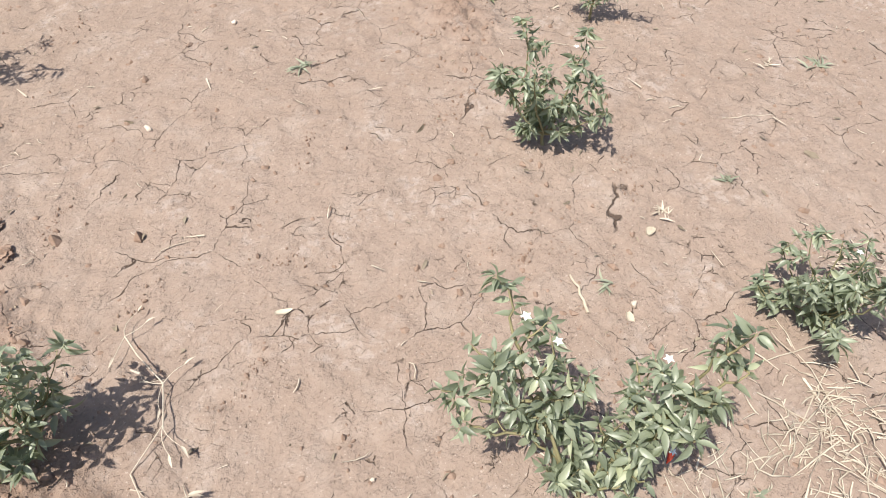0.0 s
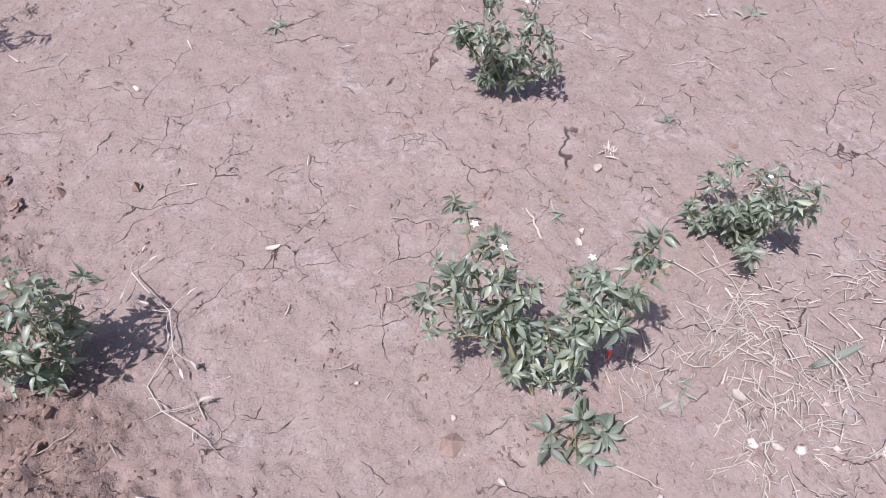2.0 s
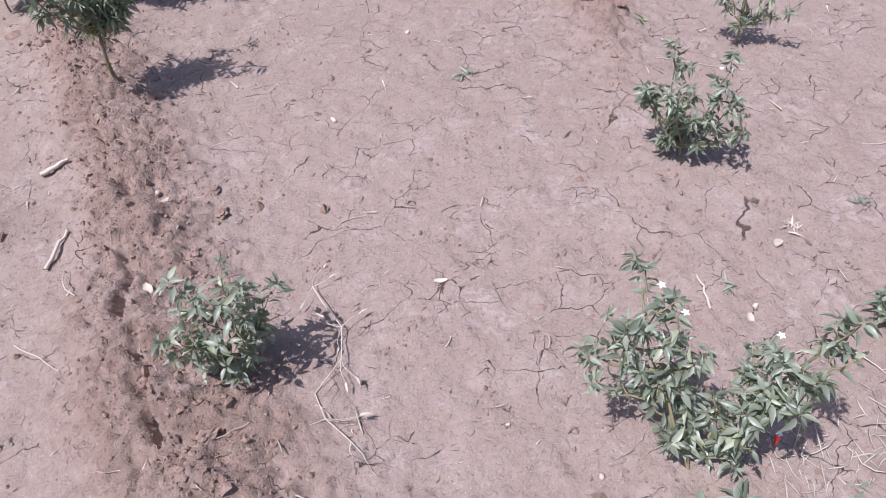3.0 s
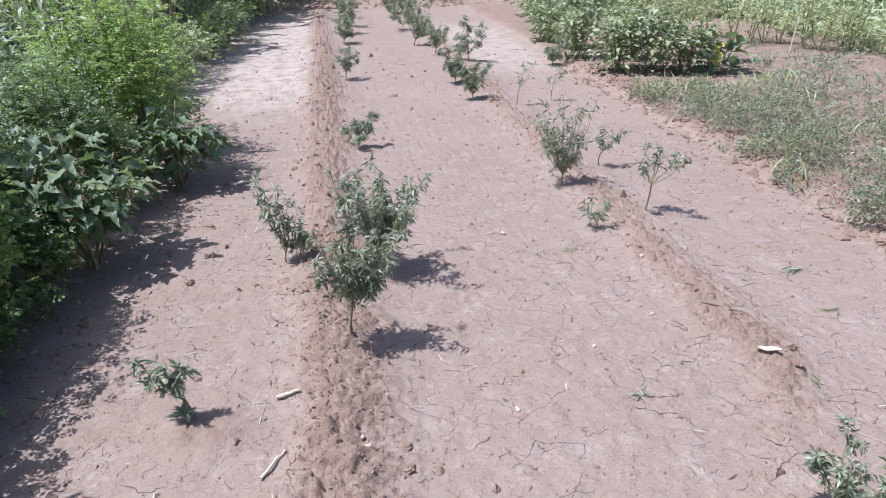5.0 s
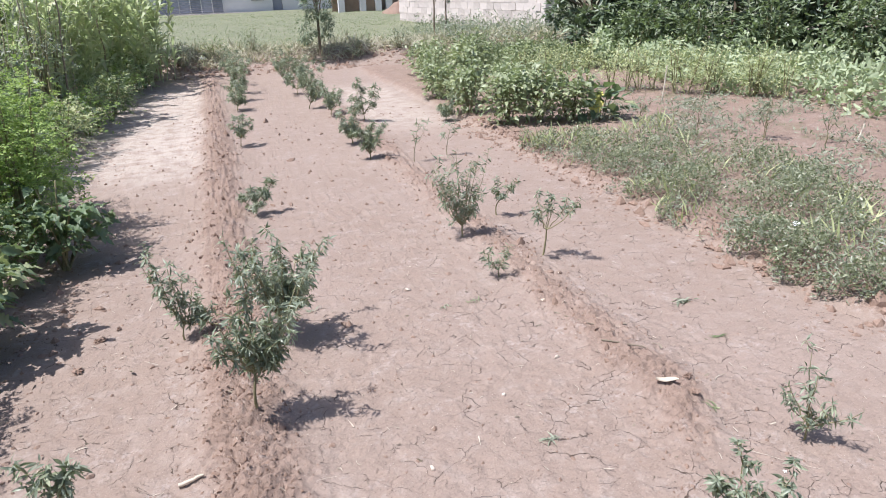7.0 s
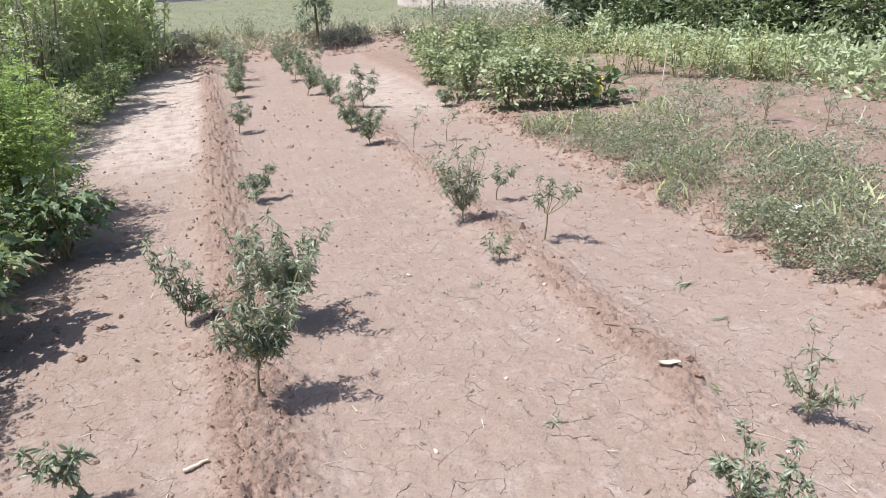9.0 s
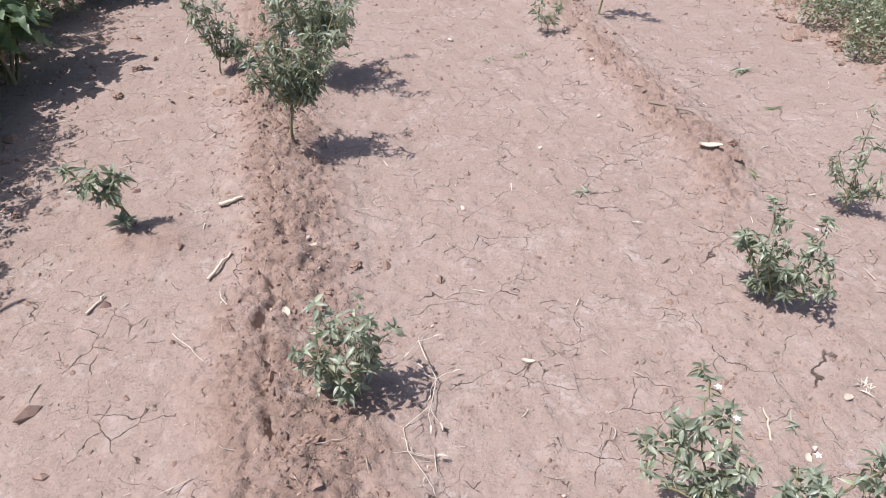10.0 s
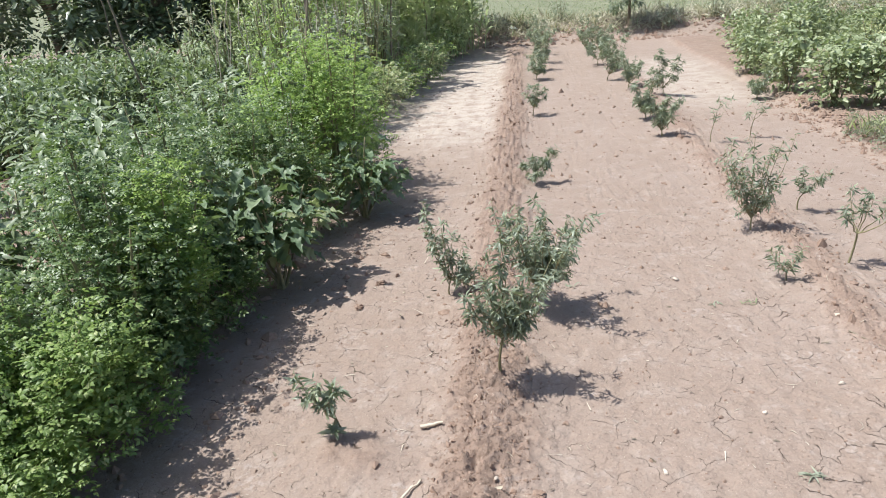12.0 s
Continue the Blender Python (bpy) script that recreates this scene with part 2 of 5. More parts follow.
# ---- mesh helpers ----
def lattice(x, y, seed):
    """Smooth noise in -1..1 on numpy arrays, one bump per unit."""
    xi, yi = np.floor(x).astype(np.int64), np.floor(y).astype(np.int64)
    fx, fy = x - xi, y - yi
    fx, fy = fx * fx * (3 - 2 * fx), fy * fy * (3 - 2 * fy)

    def h(a, b):
        n = (a * 374761393 + b * 668265263 + seed * 974711) & 0xFFFFFFFF
        n = ((n ^ (n >> 13)) * 1274126177) & 0xFFFFFFFF
        return ((n ^ (n >> 16)) & 0xFFFF) / 32767.5 - 1

    return (h(xi, yi) * (1 - fx) + h(xi + 1, yi) * fx) * (1 - fy) + (h(xi, yi + 1) * (1 - fx) + h(xi + 1, yi + 1) * fx) * fy


def soft(v, lo, hi):
    t = np.clip((v - lo) / (hi - lo), 0, 1)
    return t * t * (3 - 2 * t)


def right_ridge(y):
    d = np.clip(1.8 - y, 0, 2.2)
    return 1.55 - 0.2 * d - 0.19 * d * d


def ground_z(x, y):
    """Height of the ground: beds, two earth ridges, the edge of the weedy bed, the bank and the field behind."""
    x, y = np.asarray(x, float), np.asarray(y, float)
    wob = 0.05 * lattice(x * 0, y * 1.7, 3) + 0.03 * lattice(x * 0, y * 5, 4)
    coarse = lattice(x * 9, y * 9, 5) + 0.6 * lattice(x * 21, y * 21, 6)
    crumb = lattice(x * 46, y * 46, 7) + 0.7 * lattice(x * 90, y * 90, 8)
    near = 1 - soft(y, 13.4, 14.2)
    dl = (x - wob + 0.03) / (0.16 + 0.06 * soft(-y, -1.6, -0.6))
    left = np.exp(-dl * dl) * near * soft(y, -1.5, 0.6)
    dr = (x - wob - right_ridge(y)) / 0.14
    right = np.exp(-dr * dr) * near * (0.12 + 0.88 * soft(y, 1.1, 1.7))
    bed = soft(x - wob - 0.05 * lattice(x * 3, y * 3, 9), 2.72, 2.86) * near
    lumps = np.clip(left + 0.8 * right + 0.35 * bed, 0, 1)
    z = 0.055 * left + 0.035 * right + 0.05 * bed
    z = z + lumps * (0.009 * coarse + 0.016 * crumb + 0.020 * (0.5 - np.abs(lattice(x * 17, y * 17, 19))) + 0.010 * (0.5 - np.abs(lattice(x * 38, y * 38, 24))))
    z = z + 0.04 * np.exp(-(((x + 0.46) / 0.16) ** 2 + ((y - 1.64) / 0.13) ** 2)) * (1 + 0.3 * coarse)
    # torn furrow along the crest of the left ridge
    cut = np.exp(-(((x - wob - 0.02 * lattice(x * 0, y * 11, 12) + 0.07) / 0.0135) ** 2)) * soft(lattice(x * 0, y * 7, 11), -0.35, 0.1) * near
    z = z - 0.058 * cut * soft(2.1 - y, 0, 0.4) * (0.6 + 0.4 * lattice(x * 30, y * 42, 20))
    # trampled, slightly rippled bed surface
    rip = lattice(x * 14 - y * 8, x * 5 + y * 9, 13)
    z = z + near * (0.004 * lattice(x * 1.3, y * 1.3, 14) + 0.0032 * rip * (1 - 0.85 * soft(y, 1.2, 3.5)) + 0.0032 * lattice(x * 33, y * 33, 15) + 0.0014 * crumb - 0.003 * soft(lattice(x * 19, y * 19, 25), 0.45, 0.75))
    # bank and the field behind it
    z = z + 0.32 * soft(y + 0.35 * lattice(x * 0.8, y * 0.8, 16), 14.0, 15.0) * (1 + 0.25 * lattice(x * 2, y * 2, 17) * (1 - soft(y, 15, 17)))
    z = z + soft(y, 15, 17) * 0.04 * lattice(x * 0.5, y * 0.5, 18)
    # weedy plot on the left lies a little higher
    z = z + 0.05 * soft(-x, 1.25, 1.6) * near * (1 + 0.4 * coarse)
    return z


def zat(x, y):
    return float(ground_z(np.array([x]), np.array([y]))[0])


def mesh_of(name, verts, faces, mat, smooth=True):
    """verts (n,3); faces: one (m,k) array or a list of such."""
    me = bpy.data.meshes.new(name)
    faces = faces if isinstance(faces, list) else [faces]
    verts = np.asarray(verts, np.float32)
    loops = np.concatenate([np.asarray(f, np.int32).ravel() for f in faces])
    sizes = np.concatenate([np.full(len(f), np.asarray(f).shape[1], np.int32) for f in faces])
    me.vertices.add(len(verts))
    me.vertices.foreach_set("co", verts.ravel())
    me.loops.add(len(loops))
    me.loops.foreach_set("vertex_index", loops)
    me.polygons.add(len(sizes))
    me.polygons.foreach_set("loop_start", np.concatenate([[0], np.cumsum(sizes)[:-1]]).astype(np.int32))
    me.polygons.foreach_set("loop_total", sizes)
    me.polygons.foreach_set("use_smooth", np.full(len(sizes), smooth))
    me.update(calc_edges=True)
    me.validate()
    me.materials.append(mat)
    return me


def part(name, me, parent, label="", place=None):
    ob = new(name, me)
    ob.parent = parent
    if place is not None:
        ob.matrix_basis = place
    return tagged(ob, label)


def thing(name, at, label, category, group="", kind="", turn=0.0):
    ob = new(name)
    ob.empty_display_size = 0.05
    ob.matrix_basis = pose(*at, 0, 0, turn)
    return tagged(ob, label, category, group, kind)


def solid(name, me, m, label, category, group="", kind=""):
    ob = new(name, me)
    ob.matrix_basis = m
    return tagged(ob, label, category, group, kind)


def box(x0, y0, z0, x1, y1, z1):
    v = np.array([(x, y, z) for x in (x0, x1) for y in (y0, y1) for z in (z0, z1)], float)
    f = np.array([(0, 1, 3, 2), (4, 6, 7, 5), (0, 4, 5, 1), (2, 3, 7, 6), (0, 2, 6, 4), (1, 5, 7, 3)])
    return v, f


def joined(*pieces):
    """Several (verts, faces) with faces of one size joined into one."""
    vs, fs, n = [], [], 0
    for v, f in pieces:
        vs.append(v)
        fs.append(np.asarray(f) + n)
        n += len(v)
    return np.concatenate(vs), np.concatenate(fs)


def tube(points, radii, sides=6):
    """A tapered tube along a line of points: quads, ends closed to a point."""
    p = np.asarray(points, float)
    r = np.asarray(radii, float) * np.ones(len(p))
    d = np.gradient(p, axis=0)
    d /= np.linalg.norm(d, axis=1, keepdims=True) + 1e-9
    ref = np.where(np.abs(d[:, 2:3]) > 0.9, [[1.0, 0, 0]], [[0, 0, 1.0]])
    a = np.cross(d, ref)
    a /= np.linalg.norm(a, axis=1, keepdims=True) + 1e-9
    b = np.cross(d, a)
    ang = np.linspace(0, 2 * np.pi, sides, endpoint=False)
    v = p[:, None] + r[:, None, None] * (np.cos(ang)[None, :, None] * a[:, None] + np.sin(ang)[None, :, None] * b[:, None])
    n = len(p)
    i, j = np.meshgrid(np.arange(n - 1), np.arange(sides), indexing="ij")
    k = (j + 1) % sides
    f = np.stack([i * sides + j, i * sides + k, (i + 1) * sides + k, (i + 1) * sides + j], -1).reshape(-1, 4)
    half = sides // 2
    caps = [[e * sides + q for q in (0, 1, half, half + 1)] for e in (0, n - 1)] if sides >= 4 else []
    return v.reshape(-1, 3), np.concatenate([f, np.array(caps, int).reshape(-1, 4)])


def bend(a, b, sag, n=6, rng=None, jitter=0.0):
    """Points from a to b, bowed by the vector sag in the middle."""
    t = np.linspace(0, 1, n)[:, None]
    p = np.asarray(a) * (1 - t) + np.asarray(b) * t + 4 * t * (1 - t) * np.asarray(sag)
    if rng is not None and jitter:
        p[1:-1] += rng.normal(0, jitter, (n - 2, 3))
    return p


def leaf_shape(width=0.36, droop=0.25, fold=0.16, widest=0.4, lobes=0.0, stations=4, wave=0.0):
    """A leaf of length 1 along +y, from a short stalk: three points across, folded on its rib. Triangles."""
    t = np.linspace(0.08, 0.9, stations)
    w = np.sin(np.pi * np.clip(t, 0, 1) ** (np.log(0.5) / np.log(widest))) ** np.where(t < widest, 0.75, 1.05) * width / 2
    if lobes:
        w = w * (1 + lobes * np.cos(np.arange(stations) * np.pi))
    v = [(0, 0, 0)]
    for k, (s, h) in enumerate(zip(t, w)):
        z, rise = 0.12 * s - droop * s * s, wave * math.sin(2.1 * k)
        v += [(-h, s - 0.02, z + fold * h + rise), (0, s, z), (h, s - 0.02, z + fold * h - rise)]
    v.append((0, 1, 0.12 - droop))
    f = [(0, 2, 1), (0, 3, 2)]
    for k in range(stations - 1):
        a, b = 1 + 3 * k, 4 + 3 * k
        f += [(a, a + 1, b + 1), (a, b + 1, b), (a + 1, a + 2, b + 2), (a + 1, b + 2, b + 1)]
    a, e = 1 + 3 * (stations - 1), 1 + 3 * stations
    f += [(a, a + 1, e), (a + 1, a + 2, e)]
    return np.array(v, float), np.array(f)


def frames(d, rng, roll=0.5):
    """Leaf axes from directions: x across, y along, z the upper face."""
    d = d / (np.linalg.norm(d, axis=1, keepdims=True) + 1e-9)
    up = np.array([0, 0, 1.0]) + rng.normal(0, roll, d.shape)
    x = np.cross(d, up)
    x /= np.linalg.norm(x, axis=1, keepdims=True) + 1e-9
    return np.stack([x, d, np.cross(x, d)], -1)


def leaf_cloud(at, d, size, shape, rng, roll=0.5):
    """Many leaves as one array of triangles."""
    v, f = shape
    m = frames(d, rng, roll)
    out = np.einsum("nij,kj->nki", m, v) * np.asarray(size)[:, None, None] + at[:, None]
    faces = f[None] + (np.arange(len(at)) * len(v))[:, None, None]
    return out.reshape(-1, 3), faces.reshape(-1, 3)


NARROW = [leaf_shape(0.36, 0.38, 0.55, 0.38, 0, 5), leaf_shape(0.30, 0.6, 0.6, 0.36, 0, 5), leaf_shape(0.40, 0.25, 0.5, 0.4, 0, 5)]
BROAD = [leaf_shape(0.6, 0.4, 0.5, 0.38, 0.22, 8, 0.06), leaf_shape(0.52, 0.7, 0.6, 0.36, 0.25, 8, 0.07), leaf_shape(0.56, 0.25, 0.45, 0.4, 0.2, 8, 0.05)]
OVAL = leaf_shape(0.6, 0.3, 0.3, 0.42, 0, 3)
SLIM = leaf_shape(0.25, 0.45, 0.4, 0.4, 0, 3)
ROUND = leaf_shape(0.95, 0.2, 0.25, 0.45, 0.0, 3)
FAR_ROUND = leaf_shape(0.95, 0.2, 0.25, 0.45, 0.0, 2)
FAR_OVAL = leaf_shape(0.6, 0.3, 0.3, 0.42, 0, 2)
FAR_WIDE = leaf_shape(0.75, 0.3, 0.3, 0.45, 0, 2)
FAR_SLIM = leaf_shape(0.44, 0.4, 0.4, 0.4, 0, 2)


def cut_leaf():
    """A leaf of length 1 made of five small leaflets on a rib, for vines."""
    v, f = [], []
    for x, y, a, ln in ((0, 0.25, 1.15, 0.42), (0, 0.25, -1.15, 0.42), (0, 0.55, 0.95, 0.40), (0, 0.55, -0.95, 0.40), (0, 0.6, 0.0, 0.45)):
        d, w, n = np.array([math.sin(a), math.cos(a)]), ln * 0.27, len(v)
        c = np.array([-d[1], d[0]])
        for along, side, z in ((0, 0, 0), (0.5, 1, 0.02), (0.55, 0, 0.05), (0.5, -1, 0.02), (1, 0, -0.05)):
            p = np.array([x, y]) + d * ln * along + c * w * side
            v.append((p[0], p[1], z - 0.22 * y * y))
        f += [(n, n + 2, n + 1), (n, n + 3, n + 2), (n + 1, n + 2, n + 4), (n + 2, n + 3, n + 4)]
    return np.array(v, float), np.array(f)


CUT = cut_leaf()
CHILI_LEAVES = [mesh_of("leaf", *s, CHILI) for s in NARROW]
SLIM_LEAVES = [mesh_of("leaf", *leaf_shape(w, d, 0.3, 0.38, 0, 5), CHILI) for w, d in ((0.24, 0.35), (0.20, 0.55), (0.26, 0.25))]
EGG_LEAVES = [mesh_of("leaf", *s, EGGPLANT) for s in BROAD]


def unit(rng, n, lift=0.0):
    d = rng.normal(0, 1, (n, 3))
    d /= np.linalg.norm(d, axis=1, keepdims=True)
    d[:, 2] += lift
    return d


# ---- the ground: one sheet, finest where the path passes ----
def spread(lo, hi, a, b, fine, grow, limit):
    """Grid lines from lo to hi, close between a and b, wider and wider outside."""
    mid = list(np.arange(a, b, fine))
    out, s, p = [], fine, b
    while p < hi:
        out.append(p)
        s = min(s * (1 + grow), limit)
        p += s
    back, s, p = [], fine, a
    while p > lo:
        s = min(s * (1 + grow), limit)
        p -= s
        back.append(p)
    return np.array(back[::-1] + mid + out + [p if p > hi else hi])


def build_ground():
    xs = spread(-400, 400, -0.9, 1.9, 0.0095, 0.055, 40)
    ys = spread(-300, 600, -0.4, 2.0, 0.0095, 0.020, 40)
    gx, gy = np.meshgrid(xs, ys)
    z = ground_z(gx.ravel(), gy.ravel())
    v = np.stack([gx.ravel(), gy.ravel(), z], -1)
    i, j = np.meshgrid(np.arange(len(ys) - 1), np.arange(len(xs) - 1), indexing="ij")
    a = i * len(xs) + j
    f = np.stack([a, a + 1, a + 1 + len(xs), a + len(xs)], -1).reshape(-1, 4)
    return tagged(new("ground", mesh_of("ground", v, f, SOIL)), "dry cracked reddish-brown garden soil with low earth ridges", "ground", "", "structure")


build_ground()


# ---- chili plants ----
def chili_plant(at, tips, label, leaves=90, size=0.055, fork=0.35, thick=0.006, shoots=3, seed=1, single=True, bushy=0.05, group="chili plants in the rows", bare=0.35, slim=False, deep=0.5, arms=(), extra=0):
    """A branching chili plant: stem, branches that end at the tips, side twigs, and pointed leaves in drooping whorls at the shoot ends."""
    rng = np.random.default_rng(seed)
    plant = thing("chili_plant", (at[0], at[1], zat(*at) - 0.004), label, "plant", group)
    tips = np.array(tips, float)
    flat = tips[:, :2] - tips[:, :2].mean(0)
    axes, spans = np.linalg.svd(flat, full_matrices=True)[2], flat.std(0).max()
    tips[:, :2] += np.outer(rng.normal(0, deep * spans, len(tips)), axes[1])
    if extra:
        mixed = 0.5 * (tips[rng.integers(0, len(tips), extra)] + tips[rng.integers(0, len(tips), extra)])
        tips = np.concatenate([tips, mixed + rng.normal(0, 0.25 * spans, (extra, 3)) + np.array([0, 0, 0.03])])
    tips[:, 2] = np.maximum(tips[:, 2], 0.03)
    mean, top = tips.mean(0), tips[:, 2].max()
    node = np.array([mean[0] * 0.35, mean[1] * 0.35, max(0.02, top * fork)])
    part("stem", mesh_of("stem", *tube(bend((0, 0, -0.01), node, rng.normal(0, 0.008, 3), 5), np.linspace(thick, thick * 0.7, 5)), STEM), plant)
    limbs = [node[None]]
    for end in arms:
        limbs.append(bend(node, end, (0, 0, -0.02), 9, rng, 0.004))
        part("branch", mesh_of("branch", *tube(limbs[-1], np.linspace(thick * 0.7, thick * 0.35, 9), 5), STEM), plant)
    limbs = np.concatenate(limbs)
    if arms:
        side = limbs[1:] + unit(rng, len(limbs) - 1, 0.3) * 0.07
        side[:, 2] = np.maximum(side[:, 2], 0.05)
        tips = np.concatenate([tips, side])
    spots, outs, long = [], [], []
    for tip in tips:
        below = np.clip(limbs[:, 2] - tip[2] + 0.04, 0, None) * 4
        root = limbs[np.argmin(np.linalg.norm(limbs - tip, axis=1) + below)] if arms else node
        span = np.linalg.norm(tip - root)
        line = bend(root, tip, (0, 0, -0.10 * span) if tip[2] > root[2] else (0, 0, 0.12 * span), 7, rng, 0.004)
        part("branch", mesh_of("branch", *tube(line, np.linspace(thick * 0.6, thick * 0.22, 7), 5), STEM), plant)
        ends = [(line, bare)]
        for _ in range(shoots):
            s = line[rng.integers(3, 7)]
            e = s + (unit(rng, 1, 0.6)[0] + np.array([*(s[:2] - node[:2]), 0]) * 1.2) * bushy * rng.uniform(0.5, 1.2)
            e[2] = max(e[2], 0.02)
            tw = bend(s, e, (0, 0, -0.006), 4)
            part("twig", mesh_of("twig", *tube(tw, np.linspace(thick * 0.3, thick * 0.15, 4), 4), STEM), plant)
            ends.append((tw, 0.3))
        n = max(5, int(leaves / len(tips) / len(ends)))
        for ln, first in ends:
            whorl = min(n, int(rng.integers(2, 4) if slim else rng.integers(5, 8)))
            t = np.concatenate([np.ones(whorl), rng.uniform(first, 0.97, n - whorl)])
            k = t * (len(ln) - 1)
            lo = np.clip(k.astype(int), 0, len(ln) - 2)
            axis = ln[-1] - ln[-2]
            axis = axis / (np.linalg.norm(axis) + 1e-9)
            turn = np.arange(n) * 2.4 + rng.uniform(0, 6.28) + rng.normal(0, 0.25, n)
            side = np.cross(axis, (0.3, 0.9, 0.1))
            side /= np.linalg.norm(side) + 1e-9
            ring = np.outer(np.cos(turn), side) + np.outer(np.sin(turn), np.cross(axis, side))
            d = ring + axis * np.where(t == 1, rng.uniform(-0.1, 0.9, n), rng.uniform(-0.1, 0.4, n))[:, None]
            d[:, 2] -= rng.uniform(0.0, 0.55, n)
            d += rng.normal(0, 0.5 if slim else 0.15, d.shape)
            ls = size * np.where(t == 1, rng.uniform(0.5, 1.0, n), rng.uniform(0.7, 1.25, n))
            spots.append(ln[lo] + (ln[lo + 1] - ln[lo]) * (k - lo)[:, None] + ring * (0.12 * ls)[:, None])
            outs.append(d)
            long.append(ls)
    spots, outs, long = np.concatenate(spots), np.concatenate(outs), np.concatenate(long)
    spots[:, 2] = np.maximum(spots[:, 2], 0.02)
    low = spots[:, 2] < 0.06
    outs[low, 2] = np.abs(outs[low, 2]) * 0.3
    order = rng.permutation(len(spots))
    spots, outs, long = spots[order], outs[order], long[order]
    whole = min(len(spots), 240) if single else 0
    m = frames(outs[:whole], rng, 0.75) if whole else ()
    for k in range(whole):
        r = Matrix([list(row) for row in m[k]]).to_4x4()
        part("leaf", (SLIM_LEAVES if slim else CHILI_LEAVES)[k % 3], plant, "", Matrix.Translation(spots[k]) @ r @ Matrix.Scale(float(long[k]), 4))
    if whole < len(spots):
        fol = part("foliage", mesh_of("foliage", *leaf_cloud(spots[whole:], outs[whole:], long[whole:], (SLIM if slim else NARROW[0]) if single else FAR_SLIM, rng, 0.75), CHILI), plant)
        tagged(fol, kind="stuff")
    return plant


def flower(plant, at, size=0.007):
    pieces = []
    for k in range(5):
        a = k * 2 * math.pi / 5
        d = np.array([[math.cos(a), math.sin(a), 0.25]])
        pieces.append(leaf_cloud(np.zeros((1, 3)), d, [size], OVAL, np.random.default_rng(k), 0.05))
    part("flower", mesh_of("flower", *joined(*pieces), PETAL), plant, "small white star flower", Matrix.Translation(at))


vee = chili_plant((0.75, 0.265), [(-0.0, 0.23, 0.36), (-0.06, 0.23, 0.29), (-0.0, 0.18, 0.31), (0.01, 0.13, 0.28), (-0.14, 0.2, 0.26), (-0.14, 0.16, 0.2), (-0.07, 0.17, 0.23), (-0.04, 0.12, 0.18), (-0.04, 0.07, 0.12), (-0.02, 0.04, 0.08), (0.15, -0.02, 0.38), (0.16, -0.06, 0.35), (0.09, 0.02, 0.33), (0.1, -0.03, 0.28), (0.06, 0.03, 0.26), (0.07, -0.02, 0.22), (0.05, -0.01, 0.14), (0.09, -0.05, 0.23)],
                  "forked green chili plant with a ripe red pepper", 1400, 0.029, 0.14, 0.006, 2, 11, bushy=0.034, bare=0.2, deep=0.1, arms=((-0.03, 0.16, 0.27), (0.11, -0.01, 0.28)))
pod = part("pepper", mesh_of("pepper", *tube(bend((0, 0, 0), (0.006, -0.004, -0.052), (0.006, 0, 0), 6), [0.002, 0.0055, 0.006, 0.005, 0.0035, 0.001], 8), PEPPER), vee, "ripe red hanging pepper", pose(0.15, -0.03, 0.078))
part("stalk", mesh_of("stalk", *tube(bend((0, 0, -0.004), (-0.012, 0.004, 0.02), (0.002, 0, 0), 4), [0.0035, 0.0022, 0.0015, 0.0015], 6), STEM), pod, "green pepper stalk")
for spot in ((0.145, -0.035, 0.088), (-0.09, 0.115, 0.5), (0.04, 0.0, 0.43), (-0.04, 0.1, 0.42)):
    flower(vee, spot)
chili_plant((0.735, 0.165), [(-0.03, 0.03, 0.04), (0.03, -0.04, 0.05), (0.0, 0.0, 0.08), (-0.02, -0.03, 0.03), (0.03, -0.02, 0.04)], "small low chili sprout on dry soil", 60, 0.042, 0.3, 0.004, 1, 12, bushy=0.03)
p3 = chili_plant((1.31, 0.95), [(-0.06, 0.07, 0.30), (-0.03, 0.03, 0.28), (0.04, -0.04, 0.26), (-0.09, 0.10, 0.20), (-0.07, 0.08, 0.15), (0.06, -0.07, 0.20), (-0.03, 0.04, 0.10), (0.02, -0.02, 0.12), (0.06, -0.07, 0.11), (-0.01, 0.02, 0.21), (0.02, -0.03, 0.19), (-0.04, 0.05, 0.06)],
                 "bushy upright green chili plant on cracked soil", 900, 0.028, 0.12, 0.005, 3, 13, bushy=0.04, bare=0.3)
flower(p3, (0.03, -0.02, 0.28))
p4 = chili_plant((1.37, 0.235), [(-0.03, 0.13, 0.06), (-0.03, 0.12, 0.12), (-0.02, 0.09, 0.16), (-0.01, 0.04, 0.15), (0.0, 0.0, 0.22), (0.02, -0.08, 0.26), (0.01, -0.05, 0.22), (0.01, -0.03, 0.17), (-0.02, 0.10, 0.04), (-0.01, 0.04, 0.07), (0.0, -0.02, 0.10), (0.02, -0.07, 0.13), (0.0, -0.02, 0.05), (0.0, 0.06, 0.17), (0.02, 0.01, 0.16), (-0.03, 0.05, 0.12), (0.05, 0.0, 0.14)],
                 "low sprawling chili plant beside dry straw", 820, 0.027, 0.12, 0.004, 3, 14, bushy=0.035, bare=0.3)
flower(p4, (0.02, 0.02, 0.2))
chili_plant((0.12, 0.88), [(-0.01, 0.0, 0.28), (-0.12, 0.01, 0.21), (-0.07, 0.01, 0.25), (-0.09, 0.01, 0.15), (0.0, 0.0, 0.2), (0.05, 0.0, 0.14), (-0.03, 0.0, 0.08), (0.03, 0.0, 0.08), (-0.07, 0.01, 0.07)],
            "small leafy chili plant on the earth ridge", 480, 0.032, 0.15, 0.004, 3, 15, bushy=0.05, bare=0.35, deep=0.8, extra=3)
